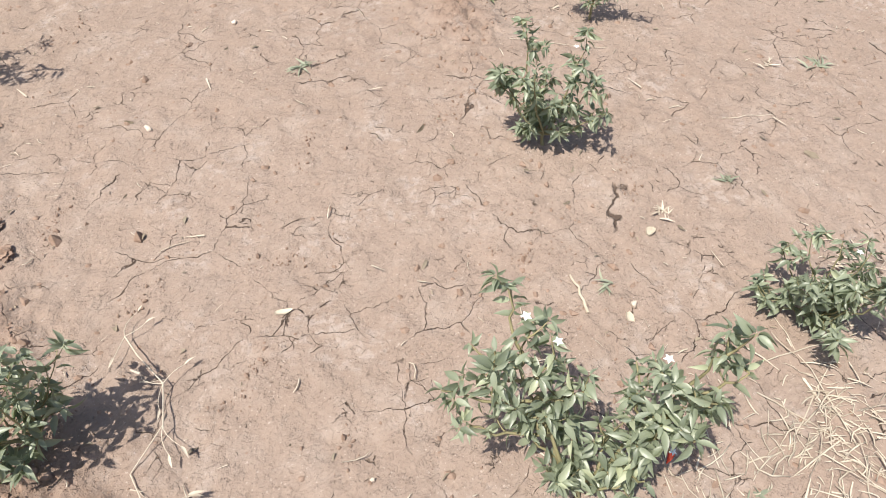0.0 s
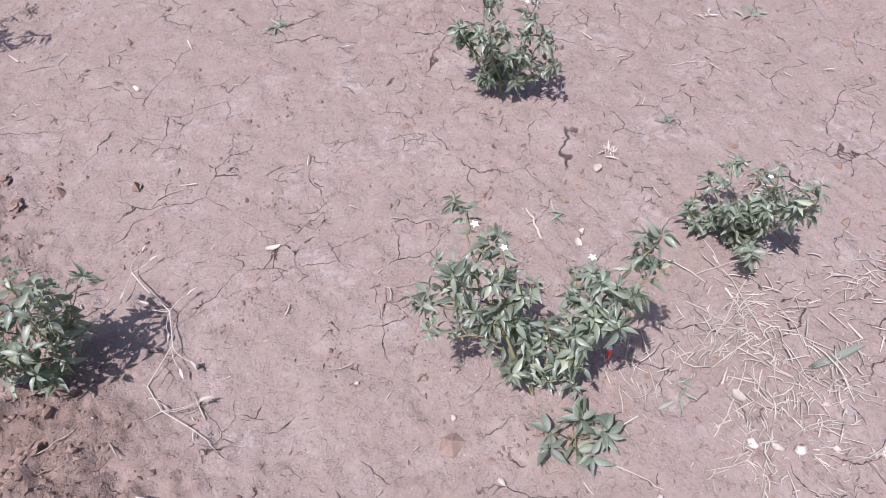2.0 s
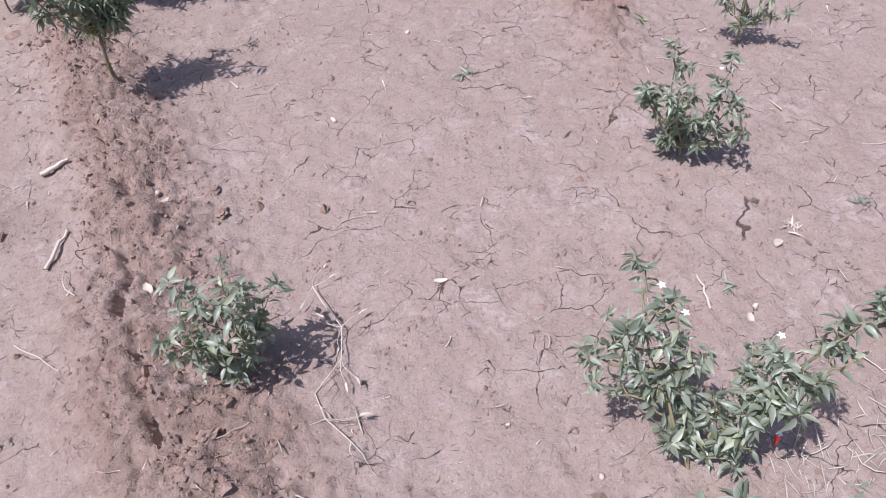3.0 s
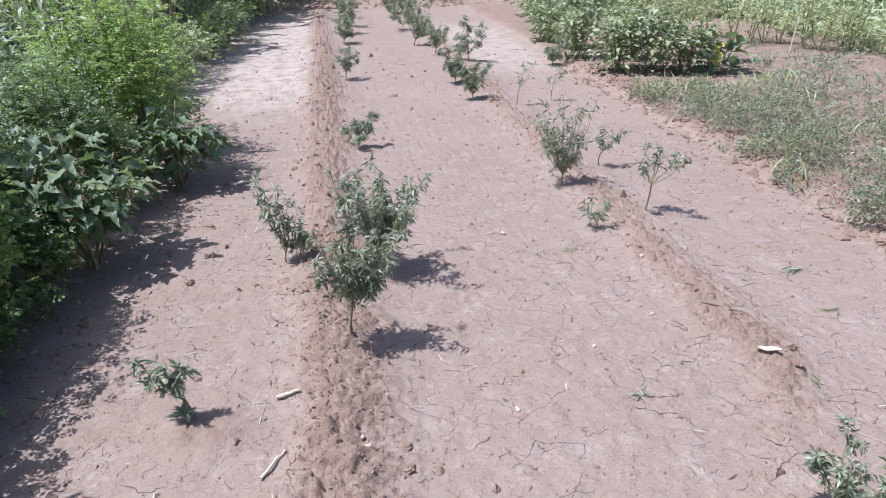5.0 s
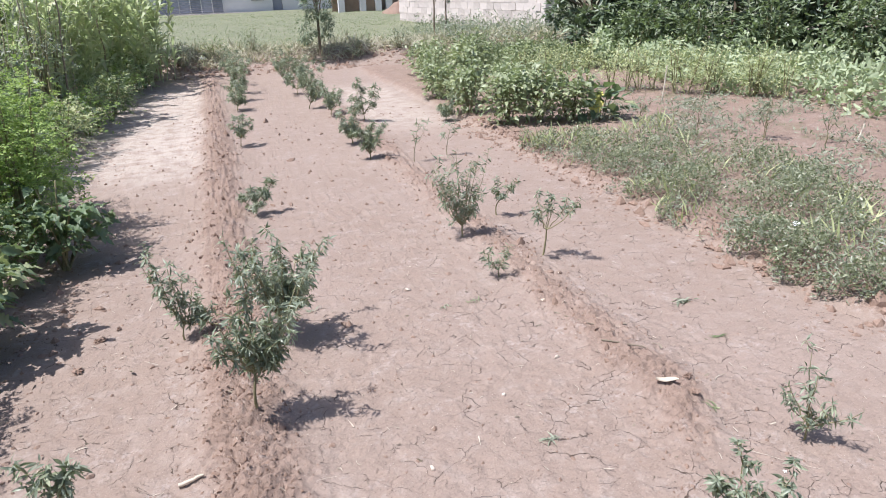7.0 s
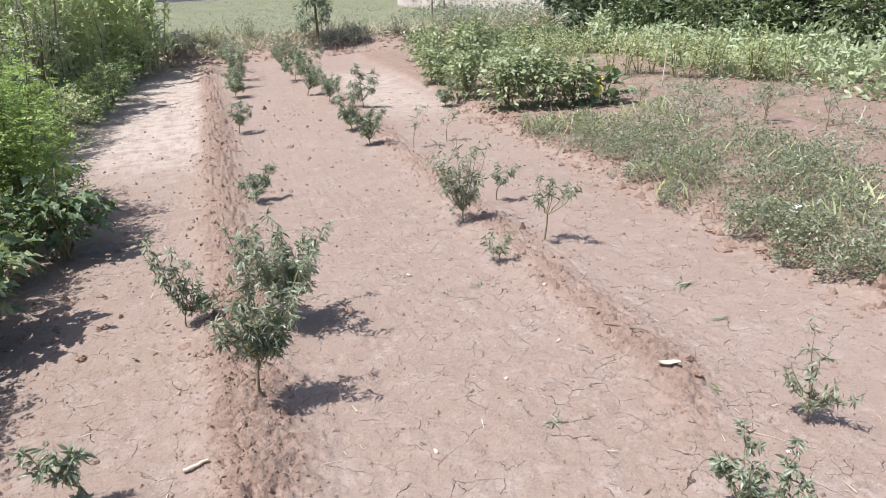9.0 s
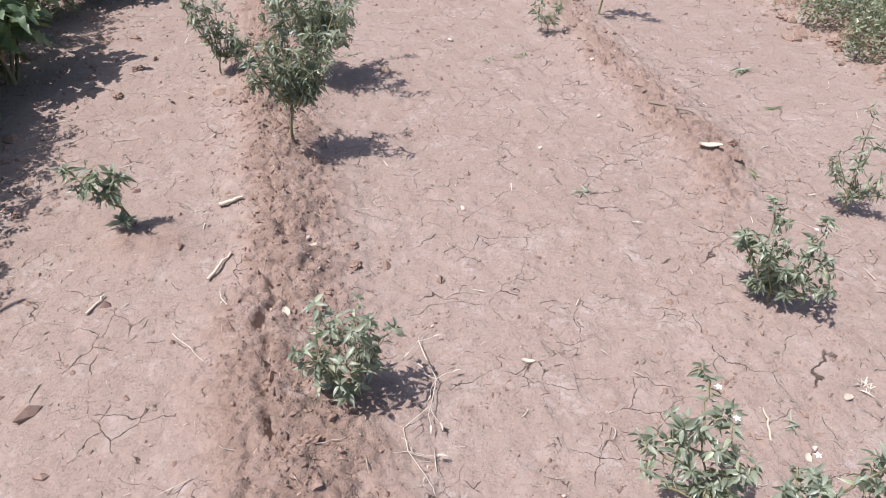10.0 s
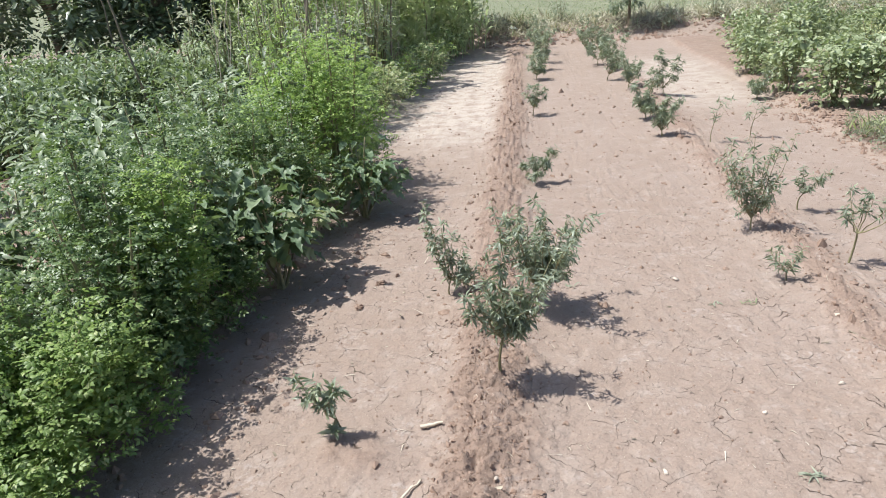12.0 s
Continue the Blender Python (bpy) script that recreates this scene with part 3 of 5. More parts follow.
chili_plant((-0.50, 1.75), [(-0.13, -0.04, 0.24), (-0.08, -0.02, 0.25), (-0.02, -0.01, 0.23), (-0.04, -0.01, 0.18), (-0.09, -0.02, 0.21), (-0.03, -0.04, 0.03)], "leaning young chili plant on a small mound", 330, 0.040, 0.3, 0.004, 3, 16, bushy=0.035, bare=0.7, slim=True)
chili_plant((0.035, 2.09), [(-0.02, 0.0, 0.42), (0.03, 0.0, 0.44), (0.10, 0.0, 0.42), (0.17, 0.0, 0.39), (-0.07, 0.0, 0.35), (-0.02, 0.0, 0.28), (0.07, 0.0, 0.31), (0.11, 0.0, 0.24), (-0.01, 0.0, 0.18), (0.08, 0.0, 0.19), (-0.08, 0.0, 0.42), (0.20, 0.0, 0.44), (-0.12, 0.0, 0.38)],
            "tall chili bush with dense narrow dark leaves", 1500, 0.037, 0.3, 0.007, 5, 17, bushy=0.06, bare=0.55, slim=True, deep=0.6, extra=8)
chili_plant((0.18, 2.68), [(-0.16, 0.01, 0.43), (-0.07, 0.0, 0.46), (0.05, 0.0, 0.46), (0.16, -0.01, 0.40), (0.21, -0.01, 0.31), (-0.13, 0.01, 0.33), (-0.01, 0.0, 0.33), (0.08, 0.0, 0.29), (0.15, -0.01, 0.21), (-0.05, 0.0, 0.24), (0.04, 0.0, 0.18), (0.11, -0.01, 0.14), (0.0, 0.0, 0.42), (0.1, 0.0, 0.38)],
            "dense rounded chili bush standing on the ridge", 2600, 0.037, 0.25, 0.007, 4, 18, bushy=0.07, bare=0.6, slim=True, deep=0.9, extra=14)
chili_plant((-0.24, 2.86), [(-0.09, -0.01, 0.42), (-0.02, 0.0, 0.39), (0.04, 0.0, 0.33), (-0.08, -0.01, 0.33), (-0.02, 0.0, 0.24), (0.08, 0.01, 0.25), (0.14, 0.01, 0.17), (0.18, 0.02, 0.09), (-0.02, 0.0, 0.13), (0.05, 0.01, 0.09), (-0.13, 0.0, 0.40)],
            "leaning chili plant with sparse hanging leaves", 760, 0.037, 0.2, 0.005, 3, 19, extra=5, bushy=0.05, bare=0.4, slim=True)
chili_plant((1.82, 1.29), [(-0.02, 0.02, 0.35), (-0.05, 0.06, 0.22), (0.0, 0.0, 0.28), (0.04, -0.05, 0.17), (0.10, -0.11, 0.17), (-0.01, 0.01, 0.19), (0.01, -0.01, 0.11), (-0.06, 0.07, 0.16), (0.03, -0.04, 0.10), (-0.01, 0.01, 0.07)],
            "thin open chili plant with a pale stem", 330, 0.030, 0.2, 0.005, 2, 20, bushy=0.03, bare=0.4, slim=True)
chili_plant((1.41, 3.62), [(-0.03, 0.01, 0.55), (0.10, -0.04, 0.51), (-0.13, 0.05, 0.44), (-0.17, 0.06, 0.33), (0.03, -0.01, 0.40), (-0.07, 0.02, 0.30), (0.06, -0.02, 0.29), (-0.04, 0.01, 0.18), (0.13, -0.05, 0.44), (0.04, -0.01, 0.14), (-0.08, 0.03, 0.40)],
            "upright grey-green chili bush with a pale stem", 950, 0.038, 0.14, 0.006, 4, 21, extra=6, bushy=0.075, bare=0.55, slim=True)
chili_plant((1.79, 3.98), [(0.0, 0.0, 0.28), (0.09, -0.04, 0.23), (0.04, -0.02, 0.18), (-0.03, 0.01, 0.22), (0.13, -0.05, 0.24)], "small thin-stemmed chili plant", 230, 0.037, 0.4, 0.005, 2, 22, bushy=0.04, bare=0.5, slim=True)
chili_plant((1.74, 3.16), [(-0.04, 0.02, 0.38), (0.05, -0.03, 0.36), (0.11, -0.05, 0.31), (0.18, -0.09, 0.38), (0.02, -0.01, 0.31), (-0.05, 0.02, 0.33)], "leggy chili plant with bare lower stems", 330, 0.035, 0.45, 0.006, 2, 23, bushy=0.04, bare=0.6, slim=True)
chili_plant((1.39, 2.98), [(-0.05, 0.02, 0.16), (0.04, -0.02, 0.16), (-0.08, 0.04, 0.13), (0.01, -0.01, 0.10)], "small light green chili seedling", 130, 0.04, 0.3, 0.004, 3, 24, bushy=0.04, slim=True)
chili_plant((0.17, 4.68), [(0.20, 0.0, 0.26), (0.12, 0.0, 0.23), (0.02, 0.0, 0.19), (0.06, 0.0, 0.11), (0.15, 0.0, 0.14), (-0.05, 0.0, 0.12), (0.08, 0.0, 0.18)], "small bushy chili plant on the ridge", 700, 0.037, 0.2, 0.005, 3, 25, False, bushy=0.05, slim=True, deep=0.6)
chili_plant((0.22, 7.1), [(0.07, 0.0, 0.33), (-0.04, 0.0, 0.26), (0.13, 0.0, 0.25), (0.02, 0.0, 0.17), (0.0, 0.05, 0.3), (0.06, -0.05, 0.24)], "small round chili plant on the ridge", 700, 0.038, 0.3, 0.006, 3, 26, False, bushy=0.06)
chili_plant((1.69, 5.69), [(0.05, -0.01, 0.34), (0.0, 0.0, 0.25), (0.10, -0.03, 0.29)], "thin chili seedling with a bare stem", 70, 0.055, 0.5, 0.004, 2, 27, False, bare=0.6)
chili_plant((2.05, 5.83), [(0.04, -0.01, 0.31), (-0.02, 0.01, 0.22), (0.10, -0.03, 0.27)], "thin chili seedling with a bare stem", 70, 0.055, 0.5, 0.004, 2, 28, False, bare=0.6)
# denser bushes where the rows run away from the path
far_rng = np.random.default_rng(5)
for x, y, h in ((0.30, 9.5, 0.40), (0.36, 10.4, 0.45), (0.42, 11.2, 0.58), (0.40, 12.3, 0.6), (0.38, 13.3, 0.55), (1.34, 5.95, 0.36), (1.32, 6.72, 0.33), (1.70, 7.9, 0.46),
                (1.40, 8.5, 0.5), (1.22, 9.2, 0.5), (1.38, 9.9, 0.55), (1.25, 10.6, 0.55), (1.34, 11.4, 0.55), (1.22, 12.2, 0.55), (1.36, 12.9, 0.55), (2.6, 7.5, 0.28)):
    w = h * 0.36
    tips = [(far_rng.uniform(-w, w), far_rng.uniform(-w, w), h * far_rng.uniform(0.45, 1)) for _ in range(9)]
    chili_plant((x, y), tips, "dark green chili bush in a ridge row", 1000, 0.043, 0.18, 0.007, 3, int(y * 10), False, 0.07, bare=0.3, deep=0.0)


# ---- other crops ----
def leafy(name, at, label, category, mat, shape, h, w, leaves, size, seed, stems=5, group="", droop=-0.05, low=0.1, fill=0.55, clumpy=0.6, square=0.0):
    """A bush of stems with leaves on a rounded, uneven shell and inside it."""
    rng = np.random.default_rng(seed)
    ob = thing(name, (at[0], at[1], zat(*at) - 0.005), label, category, group, turn=float(rng.uniform(0, 360)))
    ends = []
    for k in range(stems):
        a, r = rng.uniform(0, 6.28), w * rng.uniform(0.1, 0.75)
        e = np.array([r * math.cos(a), r * math.sin(a), h * rng.uniform(0.6, 0.98)])
        ends.append(e)
        part("stem", mesh_of("stem", *tube(bend((0.02 * math.cos(a), 0.02 * math.sin(a), -0.01), e, (0, 0, 0.05 * h), 5), np.linspace(0.012 * h + 0.002, 0.003, 5), 5), STEM), ob)
    ends = np.array(ends)
    pick = ends[rng.integers(0, stems, leaves)]
    u = unit(rng, leaves)
    across = np.linalg.norm(u[:, :2], axis=1, keepdims=True) + 1e-6
    u[:, :2] *= (across ** -square)
    lumpy = 1 + 0.28 * lattice(u[:, 0] * 2.3 + seed, u[:, 1] * 2.3 + u[:, 2] * 3.1, seed % 97)
    shell = u * (rng.uniform(fill, 1, leaves) * lumpy)[:, None] * np.array([w, w, h * 0.5]) + np.array([0, 0, h * 0.5])
    knots = unit(rng, 18) * rng.uniform(0.35, 0.95, (18, 1)) * np.array([w, w, h * 0.48]) + np.array([0, 0, h * 0.5])
    held = rng.random(leaves) < clumpy
    shell[held] = (knots[rng.integers(0, 18, leaves)] + rng.normal(0, 0.2, (leaves, 3)) * np.array([w, w, w * 0.8]))[held]
    near_stem = rng.random(leaves) < 0.22
    shell[near_stem] = (pick * rng.uniform(0.55, 1.08, (leaves, 1)) + rng.normal(0, 0.12 * w, (leaves, 3)))[near_stem]
    shell[:, 2] = np.clip(shell[:, 2], low * h, None)
    d = u * np.array([1, 1, 0.4]) + np.array([0, 0, droop]) + rng.normal(0, 0.3, (leaves, 3))
    f = part("foliage", mesh_of("foliage", *leaf_cloud(shell, d, size * rng.uniform(0.5, 1.25, leaves), shape, rng, 0.35), mat), ob)
    tagged(f, kind="stuff")
    return ob


def eggplant(at, tips, label, seed, count=60, size=0.15):
    """Stems with large, soft, drooping lobed leaves, each leaf its own piece."""
    rng = np.random.default_rng(seed)
    ob = thing("eggplant", (at[0], at[1], zat(*at) - 0.005), label, "plant", "eggplants along the bed")
    tips = np.array(tips, float)
    for tip in tips:
        line = bend((rng.uniform(-0.02, 0.02), rng.uniform(-0.02, 0.02), -0.01), tip, (0, 0, 0.04), 6)
        part("stem", mesh_of("stem", *tube(line, np.linspace(0.009, 0.004, 6), 6), STEM), ob)
        n = count // len(tips)
        for k in range(n):
            t = rng.uniform(0.3, 1)
            i = min(4, int(t * 5))
            s = line[i] + (line[i + 1] - line[i]) * (t * 5 - i)
            a = rng.uniform(0, 6.28)
            out = np.array([math.cos(a), math.sin(a), rng.uniform(-0.1, 0.7)]) * rng.uniform(0.04, 0.12)
            d = np.array([[out[0], out[1], rng.uniform(-0.05, 0.035)]])
            m = Matrix([list(r) for r in frames(d, rng, 0.3)[0]]).to_4x4()
            leaf = part("leaf", EGG_LEAVES[k % 3], ob, "", Matrix.Translation(s + out) @ m @ Matrix.Scale(size * rng.uniform(0.55, 1.15), 4))
    return ob


eggplant((-1.15, 2.97), [(-0.05, 0.0, 0.68), (0.18, 0.07, 0.55), (-0.2, -0.05, 0.5), (0.1, -0.1, 0.35), (-0.3, -0.2, 0.55), (0.15, 0.2, 0.4), (0.02, -0.2, 0.5), (-0.1, 0.25, 0.6)], "leafy eggplant with large dull green drooping leaves", 31, 264, 0.12)
eggplant((-0.93, 4.05), [(0.05, 0.01, 0.55), (-0.14, -0.1, 0.44), (0.24, 0.0, 0.3), (0.0, -0.15, 0.33), (0.15, 0.15, 0.3), (-0.1, 0.15, 0.5), (0.12, -0.08, 0.42)], "eggplant with broad lobed leaves over dark clods", 32, 210, 0.105)
eggplant((-1.45, 2.55), [(-0.1, 0.0, 0.75), (0.15, 0.0, 0.62), (0.0, 0.15, 0.65), (-0.2, -0.2, 0.5)], "leafy eggplant among tomato vines", 33, 120, 0.125)

tom = np.random.default_rng(7)
for x, y, h, w in ((-1.42, 1.95, 0.85, 0.30), (-1.50, 1.5, 0.6, 0.3), (-1.62, 2.3, 0.95, 0.3), (-1.6, 1.15, 0.5, 0.3), (-1.42, 2.35, 0.8, 0.2), (-1.65, 2.95, 0.95, 0.3), (-1.5, 3.45, 0.85, 0.28),
                   (-1.35, 3.75, 0.8, 0.26), (-1.20, 4.35, 1.1, 0.28), (-1.25, 4.8, 1.15, 0.3), (-1.5, 4.3, 0.95, 0.3), (-1.35, 5.3, 0.8, 0.3), (-1.4, 0.75, 0.4, 0.3), (-1.75, 0.5, 0.5, 0.35), (-1.8, 1.7, 0.8, 0.35), (-1.44, 1.72, 0.42, 0.24), (-1.40, 2.1, 0.45, 0.22), (-1.36, 2.55, 0.45, 0.2), (-1.5, 1.3, 0.35, 0.25)):
    # sunny vines get lighter leaf colours where sunlight falls, the rest darker ones
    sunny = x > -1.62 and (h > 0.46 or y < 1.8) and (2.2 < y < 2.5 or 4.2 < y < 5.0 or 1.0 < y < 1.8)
    leafy("tomato_plant", (x + 0.04, y), "climbing tomato vine with small cut leaves, bright green partly for sunlight" if sunny else "mid-green bushy vine with small cut leaves", "plant", (LIT_VINE if y < 1.8 else BRIGHT) if sunny else TOMATO, CUT, h * 1.1, w * 1.12, 1900 if sunny else 1500, 0.055, int(tom.integers(1e6)), 6, "tomato vines along the bed", low=0.02, fill=0.4, square=0.5, clumpy=0.7)
for k in range(14):
    y = 5.7 + k * 0.55
    leafy("hedge_herb", (-1.62 + 0.040 * k + tom.uniform(-0.08, 0.08), y), "yellow-green leafy herb beside the pale path", "plant", (BRIGHT, HERB, TOMATO, YELLOW, HERB)[k % 5], CUT, tom.uniform(0.5, 0.68), 0.34, 560, 0.062, int(tom.integers(1e6)), 5, "herbs along the path", low=0.03, fill=0.4)
for k in range(20):
    x, y = -1.85 - 1.2 * (k % 4) / 3 + tom.uniform(-0.15, 0.15), 6.0 + 0.2 * k
    leafy("tall_herb", (x, y), "tall loose grey-green herb with pale stalks", "plant", (GREYLEAF, VINE, COVER, BRIGHT)[(k * 7) % 4], FAR_OVAL, tom.uniform(1.15, 1.7), 0.34, 750, 0.055, int(tom.integers(1e6)), 7, "tall herbs in the left plot", low=0.05, fill=0.2)
# thick field of leafy greens behind, a few shapes repeated
greens = [leafy("leafy_green", (-2.3, 2.2 + k), "grey-green leafy field plant with pointed leaves", "plant", AMARANTH, leaf_shape(0.36, 0.5, 0.4, 0.38, 0, 3), 0.72, 0.38, 620, 0.085, 60 + k, 7, "field of leafy greens", fill=0.4) for k in range(4)]
for k in range(135):
    x, y = tom.uniform(-6.2, -1.75), tom.uniform(1.2, 9.2)
    if abs(x + 0.4) > 0.62 * y + 3.3:
        continue
    s = tom.uniform(0.8, 1.25)
    g = copy_thing(greens[k % 4], pose(x, y, zat(x, y) - 0.005, 0, 0, tom.uniform(0, 360)))
    g.scale = (s, s, s * tom.uniform(0.85, 1.15))


def reed_clump(at, label, h, stalks, seed, mat=REED, name="reed_clump", wide=0.055, spread_r=0.45):
    """Tall grass: stalks with long arching ribbon leaves."""
    rng = np.random.default_rng(seed)
    ob = thing(name, (at[0], at[1], zat(*at) - 0.005), label, "tall grass", "stand of tall reeds")
    vs, fs, st = [], [], []
    n = 0
    for _ in range(stalks):
        b = np.append(rng.normal(0, spread_r * 0.5, 2), 0)
        top = b + np.append(rng.normal(0, 0.12 * h, 2), h * rng.uniform(0.75, 1))
        st.append(tube(bend(b, top, (0, 0, 0), 4), np.linspace(0.008, 0.003, 4), 4))
        for _ in range(17):
            t = rng.uniform(0.1, 1)
            s = b + (top - b) * t
            a, ln = rng.uniform(0, 6.28), h * rng.uniform(0.12, 0.27)
            u = np.linspace(0, 1, 6)
            out = np.array([math.cos(a), math.sin(a), 0])
            p = s + out * (u * ln * 0.6)[:, None] + np.array([0, 0, 1]) * (ln * (0.95 * u - 0.65 * u * u))[:, None]
            side = np.array([-out[1], out[0], 0.2])
            wd = wide * 0.5 * np.sin(np.pi * np.clip(0.12 + 0.88 * u, 0, 1)) ** 0.7
            v = np.concatenate([p - side * wd[:, None], p + side * wd[:, None] + np.array([0, 0, 0.004])])
            vs.append(v)
            fs.append(np.array([(i, i + 1, i + 7, i + 6) for i in range(5)]) + n)
            n += 12
    tagged(part("stem", mesh_of("stem", *joined(*st), REED), ob), kind="stuff")
    tagged(part("foliage", mesh_of("foliage", np.concatenate(vs), np.concatenate(fs), mat), ob), kind="stuff")
    return ob


reeds = [reed_clump((-2.0 - k, 11.0), "tall yellow-green reed grass with arching blades", 1.9, 16, 80 + k) for k in range(3)]
for k in range(72):
    y = tom.uniform(8.8, 16.5)
    x = tom.uniform(-3.6 - 0.45 * (y - 8.8), -1.85 + 0.75 * float(soft(y, 11.0, 13.0)))
    s = tom.uniform(0.8, 1.15)
    g = copy_thing(reeds[k % 3], pose(x, y, zat(x, y) - 0.005, 0, 0, tom.uniform(0, 360)))
    g.scale = (s, s, s)


def stick(name, a, b, r, mat, label, category, group="", seed=1, rough=0.01):
    rng = np.random.default_rng(seed)
    a, b = np.array(a, float), np.array(b, float)
    me = mesh_of(name, *tube(bend((0, 0, 0), b - a, rng.normal(0, rough * 2, 3), 8, rng, rough), np.linspace(r, r * 0.6, 8), 7), mat)
    return solid(name, me, Matrix.Translation(a), label, category, group)


for k, (x, y, lx, ly, h) in enumerate(((-1.5, 4.85, 0.1, 0.1, 1.6), (-1.75, 6.3, -0.2, 0.1, 1.9), (-3.7, 6.6, -0.3, 0.0, 1.8), (-2.35, 7.8, 0.1, 0.0, 1.7), (-1.6, 8.9, 0.1, 0.1, 1.8), (-1.45, 11.5, 0.0, 0.1, 1.8), (-5.2, 8.6, -0.2, 0.1, 1.9))):
    stick("garden_stake", (x, y, zat(x, y) - 0.02), (x + lx, y + ly, h), 0.014, POLE, "thin dark weathered wooden stake among the plants", "stake", "stakes in the left plot", k, 0.012)
stick("garden_stake", (-1.9, 0.7, zat(-1.9, 0.7) - 0.02), (-1.34, 1.41, 1.2), 0.015, POLE, "thick leaning wooden stake beside the vines", "stake", "stakes in the left plot", 77, 0.012)
for k in range(40):
    x, y = tom.uniform(-2.8, -1.75), tom.uniform(5.2, 11)
    stick("dry_stalk", (x, y, zat(x, y) - 0.01), (x + tom.uniform(-0.2, 0.2), y + tom.uniform(-0.1, 0.1), tom.uniform(1.0, 1.7)), 0.005, STRAW, "pale dry bare plant stalk", "stalk", "dry stalks", 100 + k, 0.015)

# ---- right side: broad-leaved bushes, weedy strip, bean row, vines ----
broads = [leafy("broadleaf_bush", (3.1 + 0.33 * k, 6.75 - 0.08 * k), "dense broad-leaved green bean bush", "bush", BEAN, OVAL, 0.62, 0.33, 700, 0.074, 300 + k, 6, "bean bushes", low=0.05) for k in range(3)]
for k, (x, y) in enumerate(((2.95, 7.6), (3.15, 8.3), (3.0, 9.0), (3.55, 7.4), (3.25, 9.9), (3.1, 8.8), (3.7, 8.3), (3.4, 10.8), (3.9, 10.2), (3.6, 11.6), (4.3, 11.2), (4.0, 12.4), (4.7, 12.0), (5.4, 11.4), (4.5, 9.6))):
    s = far_rng.uniform(0.65, 1.1)
    g = copy_thing(broads[k % 3], pose(x, y, zat(x, y) - 0.005, 0, 0, far_rng.uniform(0, 360)))
    g.scale = (s, s, s * far_rng.uniform(0.8, 1.15))
sq = leafy("squash_plant", (4.1, 6.5), "low squash plant with a yellow withered leaf", "plant", EGGPLANT, ROUND, 0.38, 0.28, 70, 0.13, 333, 5)
part("withered_leaf", mesh_of("withered_leaf", *leaf_cloud(np.array([[-0.1, 0.0, 0.26], [-0.02, 0.05, 0.3], [-0.06, -0.06, 0.22]]), np.array([[0.3, -0.6, -0.5], [-0.3, -0.6, -0.4], [0.1, -0.7, -0.6]]), [0.2, 0.18, 0.19], ROUND, np.random.default_rng(3), 0.2), WITHER), sq, "yellow withered squash leaf")


def carpet(name, label, category, mat, shape, n, size, h, where, seed, lift=0.2, gaps=0.3):
    """Uncountable low growth: leaves strewn through a layer over the ground."""
    rng = np.random.default_rng(seed)
    p = where(rng, n)
    clump = 0.5 + 0.30 * lattice(p[:, 0] * 2.2, p[:, 1] * 2.2, seed) + 0.34 * lattice(p[:, 0] * 5, p[:, 1] * 5, seed + 1)
    keep = rng.random(n) < soft(clump, gaps - 0.1, gaps + 0.3)
    p, clump = p[keep], clump[keep]
    n = len(p)
    z = ground_z(p[:, 0], p[:, 1])
    hh = h * np.clip(1.5 * clump ** 1.6, 0.12, 1.4)
    at = np.stack([p[:, 0], p[:, 1], z + 0.01 + hh * rng.random(n) ** 0.6], -1)
    me = mesh_of(name, *leaf_cloud(at, unit(rng, n, lift) * np.array([1, 1, 0.85]), size * rng.uniform(0.5, 1.3, n), shape, rng, 0.8), mat)
    return tagged(new(name, me), label, category, "", "stuff")


def strip(rng, n):
    y = rng.uniform(1.5, 5.9, n)
    x = 2.85 + 0.14 * lattice(y * 3, y * 0, 21) + 0.08 * lattice(y * 9, y * 0, 23) + rng.random(n) ** 1.3 * (1.25 + 0.1 * (y - 1.5))
    return np.stack([x, y], -1)


carpet("low_weeds", "low spreading small-leaved green weeds", "weeds", LOW, FAR_ROUND, 52000, 0.022, 0.2, strip, 41, 0.1, 0.45)
carpet("trailing_weeds", "grey-green trailing weeds among the low growth", "weeds", GREYLEAF, FAR_WIDE, 16000, 0.026, 0.13, strip, 46, 0.1, 0.34)
carpet("grass_blades", "yellow-green grass blades rising from the weeds", "grass", YELLOW, leaf_shape(0.10, 0.4, 0.2, 0.3, 0, 3), 2600, 0.13, 0.10, strip, 47, 1.6, 0.55)
carpet("sparse_weeds", "sparse low green weeds on bare soil", "weeds", GREYLEAF, FAR_OVAL, 11000, 0.045, 0.08, lambda r, n: np.stack([r.uniform(3.9, 6.4, n), r.uniform(3.2, 7.2, n)], -1), 42, 0.3, 0.5)


def vines(rng, n):
    y = rng.uniform(3.0, 12.0, n)
    x = 6.5 + 0.25 * lattice(y * 1.5, y * 0, 22) + rng.random(n) * np.clip(0.9 + 0.95 * (12.3 - y), 0.1, 8)
    return np.stack([x, y], -1)


